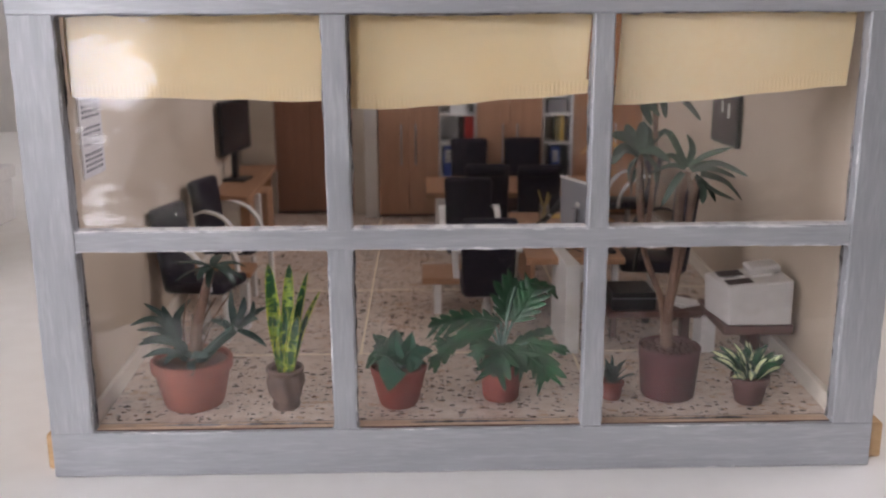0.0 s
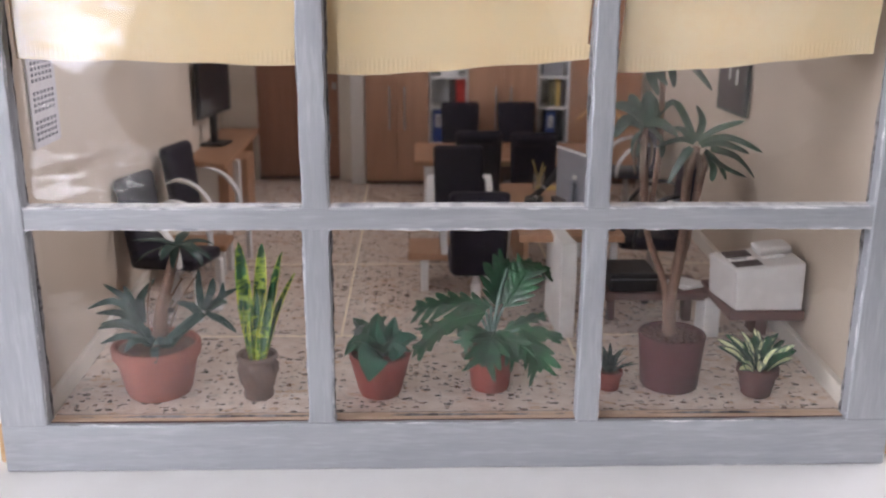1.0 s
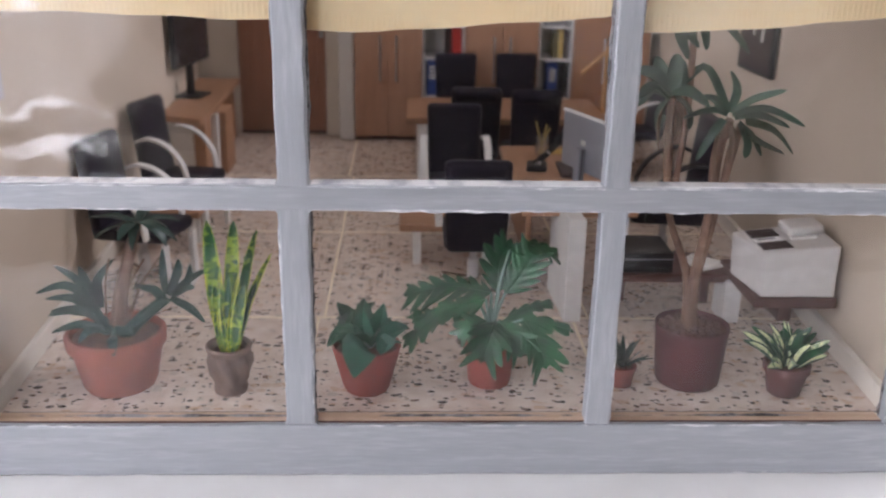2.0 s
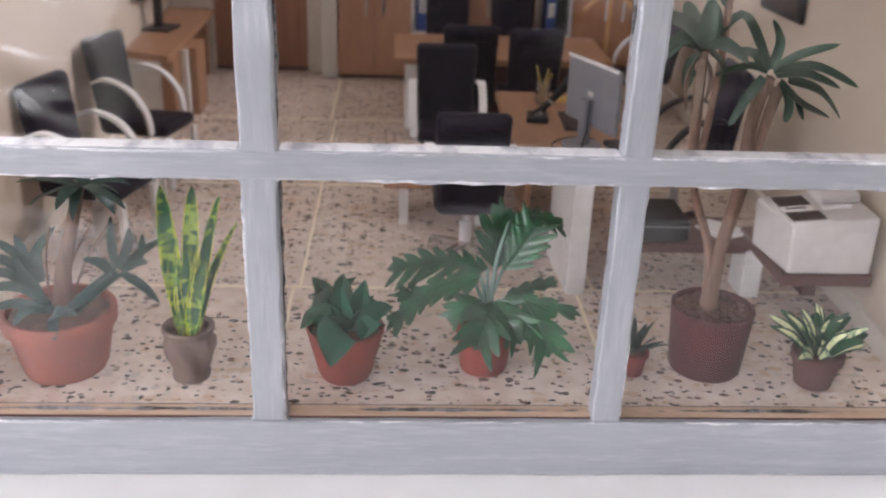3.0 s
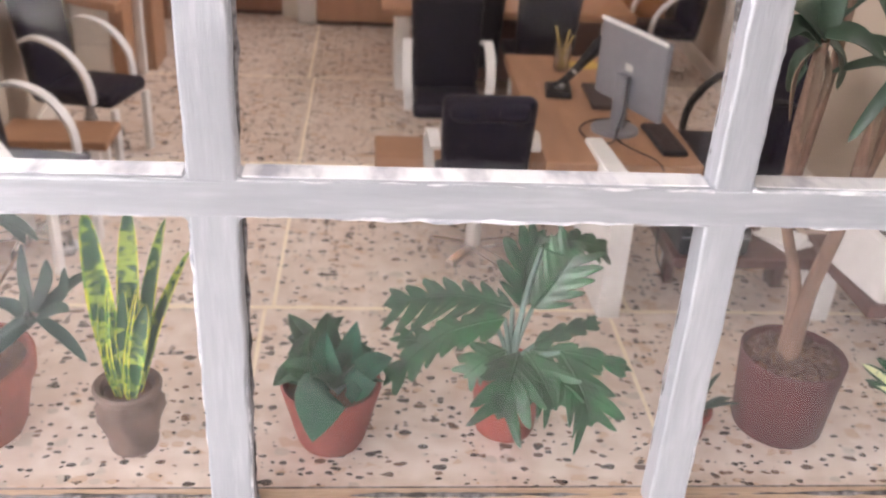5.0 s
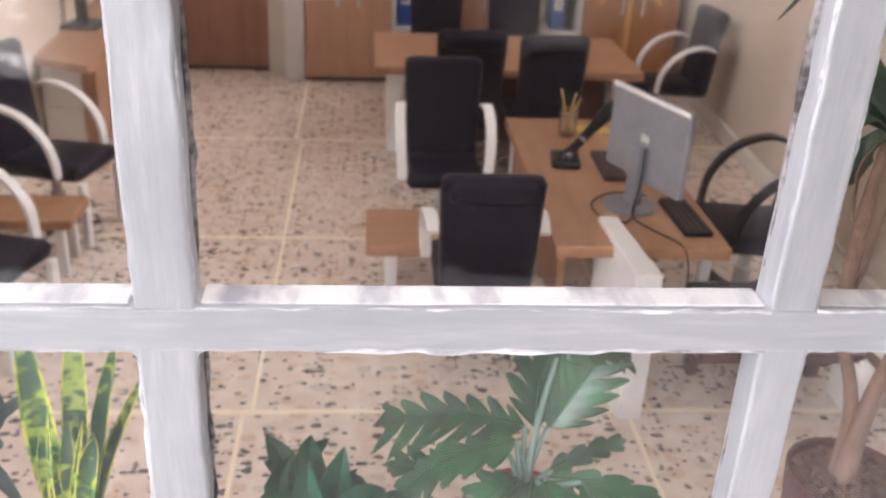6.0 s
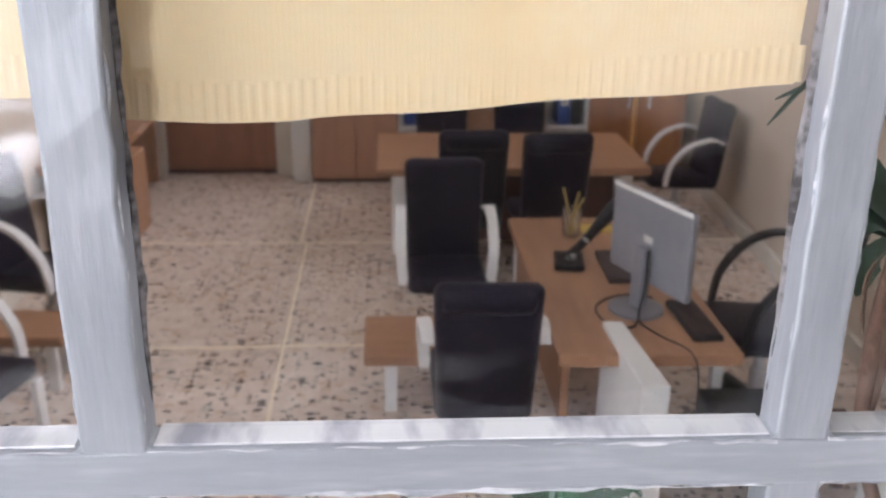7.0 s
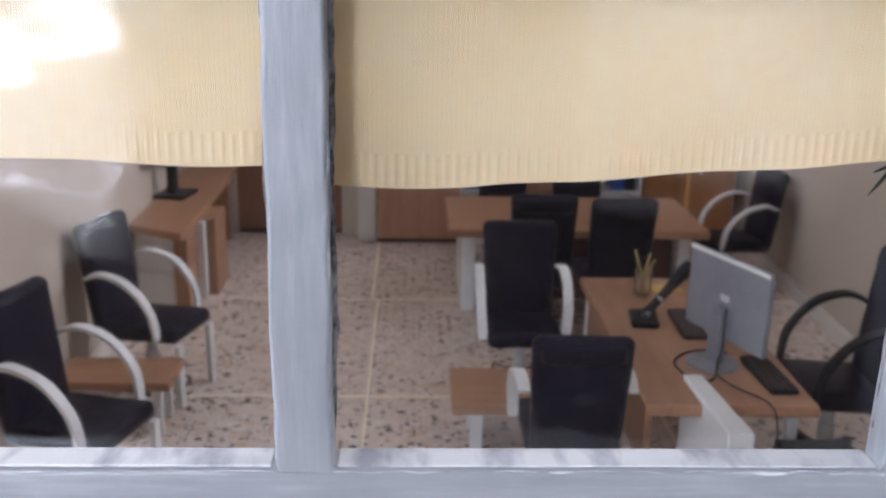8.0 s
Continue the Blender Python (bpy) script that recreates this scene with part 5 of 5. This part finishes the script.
# low broad-leaved plant
p3 = pot("foliage_plant", "low dark green leafy plant in a terracotta pot", -3.85, 3.3, [(0.95, 0), (1.05, 0.2), (1.5, 2.0), (1.52, 2.1), (1.45, 2.18), (1.36, 2.1), (1.3, 1.7)], "terracotta", 1.34, 1.85)
leaves(p3, (
    ((-3.8, 3.3, 3.5), (-4.6, 4.6, 4.3), (-5.3, 5.6, 4.7)), ((-3.8, 3.6, 3.5), (-4.6, 4.6, 4.1), (-5.3, 5.0, 4.2)), ((-3.6, 3.6, 3.3), (-4.1, 4.6, 4.4), (-3.5, 5.0, 5.0)),
    ((-3.7, 3.6, 3.4), (-4.0, 4.4, 4.6), (-4.0, 4.9, 5.2)), ((-4.2, 3.2, 3.4), (-4.8, 3.6, 4.3), (-4.5, 4.4, 4.9)), ((-3.3, 3.4, 3.5), (-2.9, 3.8, 4.2), (-2.6, 4.2, 4.3)),
    ((-3.9, 3.0, 3.6), (-4.8, 3.1, 4.3), (-5.6, 3.4, 3.5)), ((-4.0, 3.0, 3.6), (-4.6, 2.9, 4.4), (-5.2, 3.2, 4.3))), 0.78, "leaf_dark", fold=0.8, root=0.15, belly=0.4, blunt=1.4, n=7)
leaves(p3, (
    ((-3.5, 3.4, 3.5), (-3.25, 3.7, 4.4), (-3.1, 4.4, 5.2)), ((-3.3, 3.0, 3.6), (-2.7, 3.2, 4.3), (-2.0, 3.6, 4.4)), ((-3.8, 3.2, 3.6), (-4.0, 3.2, 4.6), (-4.0, 3.7, 5.3)), ((-3.2, 2.9, 3.5), (-2.9, 2.6, 4.0), (-3.1, 2.2, 3.8))), 0.78, "leaf_teal", fold=0.9, root=0.15, belly=0.4, blunt=1.4, n=7)
tuft(p3, (0.1, 0.0, 1.9), 9, 1.5, 0.6, "leaf_dark", (25, 75), 0.6, fold=0.7, tip=1.2)
part("leaf", ribbon([(-0.1, -0.7, 2.35), (-0.25, -1.2, 2.4), (-0.35, -1.7, 2.0), (-0.45, -2.0, 1.45)], 1.6, (0.15, -0.8, 0.6), 0.12, 10, 0, 0.25, 1.3, 0.8), "leaf_teal", p3, "broad hanging leaf", smooth=True)

# split-leaf plant: leaves on stalks
p4 = pot("split_leaf_plant", "large split-leaf plant in a terracotta pot", 1.65, 3.95, [(0.92, 0), (0.97, 0.15), (1.12, 1.7), (1.24, 1.75), (1.24, 2.2), (1.16, 2.25), (1.06, 2.2), (1.02, 1.8)], "terracotta", 1.06, 1.95)
for k, (pts, w, lobes, face, sides) in enumerate((
    (((1.7, 4.7, 5.6), (-0.1, 5.1, 5.75), (-2.0, 5.4, 5.3)), 2.4, 7, (0.0, -0.7, 0.8), (0.5, 1.0)),
    (((1.4, 4.2, 5.5), (-0.5, 4.0, 5.0), (-2.1, 3.7, 3.6)), 1.4, 6, (-0.2, -0.6, 0.8), (0.6, 1.0)),
    (((1.2, 4.3, 5.1), (-0.4, 4.3, 4.6), (-1.8, 4.5, 4.5)), 1.2, 5, (0.0, -0.6, 0.8), (1.0, 0.7)),
    (((2.0, 4.6, 5.6), (2.05, 5.0, 6.8), (2.5, 5.4, 7.7)), 1.8, 5, (0.2, -0.9, 0.3), (0.9, 1.0)),
    (((2.3, 4.6, 5.6), (2.9, 4.8, 6.4), (3.5, 5.1, 7.3)), 2.4, 5, (-0.2, -0.9, 0.4), (0.9, 0.9)),
    (((2.5, 5.2, 7.4), (3.6, 5.7, 7.5), (4.8, 6.2, 6.9)), 1.4, 5, (0.0, -0.7, 0.7), (1.0, 0.5)),
    (((2.4, 4.1, 4.6), (3.4, 4.3, 5.0), (4.4, 4.6, 5.1)), 0.6, 4, (0.0, -0.7, 0.7), (1.0, 1.0)),
    (((2.2, 3.6, 4.7), (3.5, 3.2, 4.9), (5.0, 2.9, 4.6)), 1.0, 4, (0.0, -0.7, 0.8), (0.9, 0.6)),
    (((3.0, 3.1, 5.0), (3.55, 2.3, 4.3), (3.85, 1.8, 3.5)), 2.1, 4, (0.3, -0.8, 0.5), (1.0, 0.9)),
    (((1.8, 3.5, 4.7), (1.5, 2.5, 4.6), (1.1, 1.7, 3.8)), 2.2, 4, (-0.1, -0.8, 0.6), (0.9, 1.0)),
    (((2.0, 3.4, 4.8), (2.4, 2.5, 4.5), (2.75, 2.0, 3.9)), 1.8, 4, (0.1, -0.8, 0.6), (0.9, 1.0)),
    (((1.4, 3.6, 4.7), (0.8, 3.2, 4.7), (0.2, 3.0, 4.2)), 1.1, 4, (0.0, -0.7, 0.7), (1.0, 1.0)))):
    pts = [Vector(q) - Vector((1.65, 3.95, FZ)) for q in pts]
    s0 = pts[0]
    part("stalk", tube([(0.14 * math.cos(k), 0.14 * math.sin(k), 1.8), (s0.x * 0.4, s0.y * 0.4, 1.9 + (s0.z - 1.9) * 0.6), s0], [0.10, 0.07], 6, 8), "stalk", p4, smooth=True)
    style = (0.12, 0.85, 0.45) if k in (0, 2) else (0.42, 1.2, 0.30) if k in (8, 9, 10) else (0.30, 0.95, 0.26)
    part("leaf", cut_leaf(pts, w, lobes, face, *style, seed=k + 3, sides=sides), "leaf_mid" if k % 3 else "leaf_dark", p4)

# little succulent
p5 = pot("succulent", "tiny spiky succulent in a small terracotta pot", 7.6, 3.6, [(0.48, 0), (0.58, 0.75), (0.66, 0.78), (0.66, 0.98), (0.58, 1.0), (0.52, 0.8)], "terracotta", 0.54, 0.85)
tuft(p5, (0, 0, 0.85), 14, 1.35, 0.3, "leaf_blue", (35, 85), 0.4)

# tall yucca
p6 = pot("yucca", "tall yucca with several bare stems in a dark clay pot", 10.75, 4.1, [(1.38, 0), (1.44, 0.1), (1.64, 2.6), (1.66, 2.75), (1.62, 2.8), (1.55, 2.78), (1.5, 2.4)], "clay_dark", 1.5, 2.55)
bm = begin()
for k in range(46):
    a, r = k * 2.4, 1.35 * math.sqrt((k + 0.5) / 46)
    s = rnd.uniform(0.12, 0.22)
    vs = bmesh.ops.create_icosphere(bm, subdivisions=1, radius=s, matrix=Matrix.Translation((r * math.cos(a), r * math.sin(a), 2.68)) @ Matrix.Diagonal((1, 1, 0.7, 1)))
tagged(part("pebbles", bm, "pebble", p6, "brown pebbles on the soil"), kind="stuff")
part("stem", tube([(-0.15, 0.0, 2.5), (-0.25, -0.4, 5.3), (-0.15, -1.0, 8.2), (-0.3, -1.6, 11.0), (-0.1, -2.05, 12.5)], [0.34, 0.24, 0.20, 0.24, 0.17], 10, 18), "trunk", p6, smooth=True)
part("stem", tube([(-0.2, 0.2, 2.6), (-0.55, -0.1, 5.2), (-1.75, -0.7, 8.1), (-2.25, -1.4, 10.9), (-2.55, -2.15, 13.4)], [0.26, 0.19, 0.15, 0.20, 0.15], 10, 20), "trunk", p6, smooth=True)
part("stem", tube([(-0.1, -0.3, 5.0), (0.35, -0.4, 8.2), (0.5, -1.0, 11.0), (0.45, -1.8, 12.2)], [0.12, 0.15, 0.22, 0.16], 8, 12), "trunk", p6, smooth=True)
part("stem", tube([(-1.75, -0.7, 8.2), (-1.5, -0.9, 12.5), (-1.8, -1.6, 16.7)], [0.14, 0.14, 0.14], 8, 12), "trunk", p6, smooth=True)
leaves(p6, (
    ((10.6, 2.0, 14.4), (10.9, 2.4, 15.2), (10.7, 2.8, 15.9)), ((10.7, 2.0, 14.4), (11.4, 1.6, 15.0), (12.5, 1.4, 15.4)), ((10.7, 2.0, 14.3), (11.9, 1.6, 14.6), (13.4, 1.35, 14.0)),
    ((10.8, 2.0, 14.2), (11.7, 1.8, 14.3), (12.9, 1.6, 13.9)), ((11.3, 2.1, 14.0), (12.5, 2.3, 13.6), (13.6, 2.6, 12.6)), ((11.3, 2.2, 13.6), (12.2, 2.6, 13.0), (13.4, 3.0, 12.5)),
    ((10.5, 2.0, 14.3), (9.9, 2.3, 14.4), (8.9, 2.6, 14.0)), ((10.4, 2.0, 14.3), (10.2, 2.5, 14.7), (9.7, 2.8, 14.9)), ((10.4, 2.0, 14.1), (9.9, 1.7, 13.6), (9.3, 1.6, 12.5)),
    ((10.5, 2.0, 14.4), (9.7, 2.8, 16.0), (8.8, 2.9, 15.2)), ((11.1, 2.2, 13.9), (11.5, 2.2, 13.1), (11.5, 2.2, 12.5)), ((11.1, 2.2, 13.9), (11.8, 2.6, 13.3), (12.3, 2.6, 12.5))), 0.40, "leaf_olive", fold=0.4, root=0.8)
leaves(p6, (
    ((8.2, 1.9, 15.1), (7.5, 2.0, 15.8), (6.8, 2.2, 16.0)), ((8.2, 1.9, 15.1), (7.9, 2.6, 15.8), (7.7, 3.0, 16.4)), ((8.2, 1.9, 15.1), (8.7, 2.8, 15.7), (8.8, 3.2, 16.3)),
    ((8.2, 1.9, 15.2), (8.8, 1.6, 15.2), (9.6, 1.5, 14.7)), ((8.1, 1.9, 15.0), (7.4, 1.7, 15.4), (6.8, 1.5, 15.0)), ((8.2, 1.9, 15.0), (8.0, 2.5, 14.3), (8.0, 2.8, 13.4)), ((8.3, 1.9, 15.0), (9.0, 2.5, 14.4), (9.3, 2.8, 13.5)),
    ((8.2, 1.9, 15.1), (8.3, 2.2, 16.0), (8.4, 2.4, 16.6)), ((8.1, 1.9, 15.0), (7.5, 2.2, 15.2), (6.9, 2.4, 14.5))), 0.56, "leaf_olive", fold=0.35, root=0.7)
leaves(p6, (
    ((8.9, 2.5, 18.4), (8.4, 2.3, 17.4), (8.8, 2.3, 16.4)), ((9.0, 2.5, 18.4), (9.2, 2.0, 17.6), (9.4, 2.0, 16.8)), ((9.0, 2.5, 18.4), (10.2, 2.5, 17.7), (11.3, 2.6, 16.6)), ((8.9, 2.5, 18.4), (8.7, 2.0, 17.4), (9.1, 2.0, 16.9))), 0.46, "leaf_olive", fold=0.35, root=0.7)
leaves(p6, (
    ((8.9, 2.5, 18.4), (7.2, 3.2, 18.3), (5.6, 2.7, 17.0)), ((8.9, 2.6, 18.3), (7.4, 2.8, 18.2), (6.3, 2.4, 17.8)), ((8.9, 2.6, 18.3), (7.4, 3.4, 17.9), (5.9, 3.2, 17.4))), 0.13, "leaf_olive", fold=0.35, root=0.7)
for x, y, z, n in ((10.6, 2.1, 13.9, 4), (8.2, 2.0, 14.7, 3)):
    for k in range(n):
        a = k * 360 / n + 15
        c, d = math.cos(radians(a)), math.sin(radians(a))
        q = Vector((x - 10.75 + 0.15 * c, y - 4.1 + 0.15 * d, z - FZ))
        part("dry_leaf", ribbon([q, q + Vector((0.28 * c, 0.28 * d, -0.7)), q + Vector((0.2 * c, 0.2 * d, -1.5 - 0.4 * (k % 3)))], 0.26, (c, d, 0.3), 0.3, 7), "dry", p6, "withered brown hanging leaf", smooth=True)

# variegated plant
p7 = pot("variegated_plant", "cream and green variegated plant in a brown clay pot", 14.75, 2.75, [(0.60, 0), (0.72, 0.1), (0.92, 1.15), (1.02, 1.18), (1.02, 1.5), (0.95, 1.55), (0.86, 1.5), (0.84, 1.2)], "clay_mid", 0.88, 1.3)
for k in range(44):
    a, ring = k * 137.5 + rnd.uniform(-15, 15), (k + 1) / 44
    c, d = math.cos(radians(a)), math.sin(radians(a))
    lean, L = radians(88 - 52 * ring + rnd.uniform(-10, 10)), rnd.uniform(1.3, 2.2)
    q = Vector((0.45 * c * ring, 0.45 * d * ring, 1.35))
    mid = q + Vector((c * math.cos(lean), d * math.cos(lean), math.sin(lean))) * L * 0.55
    end = mid + Vector((c * math.cos(lean - 0.35), d * math.cos(lean - 0.35), math.sin(lean - 0.35))) * L * 0.45
    face = (rnd.uniform(-0.4, 0.4) - 0.5 * c, -0.7 - 0.3 * d, 0.5)
    part("leaf", ribbon([q, mid, end], rnd.uniform(0.28, 0.42), face, 0.3, 7, 0.42, 0.55, 0.8, 0.3), ["leaf_mid" if k % 3 == 1 else "cream_leaf", "leaf_dark"], p7, smooth=True)

# ---- terrazzo tiles ----
JX, JY, G = (-20.3, -6.35, 7.45, 20.3), (0.9, 11.0, 24.95, 38.9, 55.15), 0.075
for i in range(3):
    for j in range(4):
        shift = -0.3 if (j == 0 and i < 2) else 0
        shift0 = -0.3 if (j == 0 and i == 1) else 0
        a, b = JX[i] + shift0 + G, JX[i + 1] + (shift if i == 0 else 0) - G
        if j == 3:
            a, b = a - (0.35 if i == 1 else 0), b - (0.35 if i == 0 else 0)
        if j == 0:
            a, b = a - (0.85 if i == 2 else 0), b - (0.85 if i == 1 else 0)
        y0, y1 = JY[j] + 0.125, JY[j + 1] - 0.125
        if i == 0:
            lo, hi = -19.28 - (y0 - 0.75) * 0.0361, -19.28 - (y1 - 0.75) * 0.0361
            out = [(lo, y0), (b, y0), (b, y1), (hi, y1)]
        elif i == 2:
            lo, hi = 18.68 + (y0 - 0.75) * 0.0398, 18.68 + (y1 - 0.75) * 0.0398
            out = [(a, y0), (lo, y0), (hi, y1), (a, y1)]
        else:
            out = [(a, y0), (b, y0), (b, y1), (a, y1)]
        part("tile", prism(out, FZ - 0.2, FZ), "terrazzo", fl)
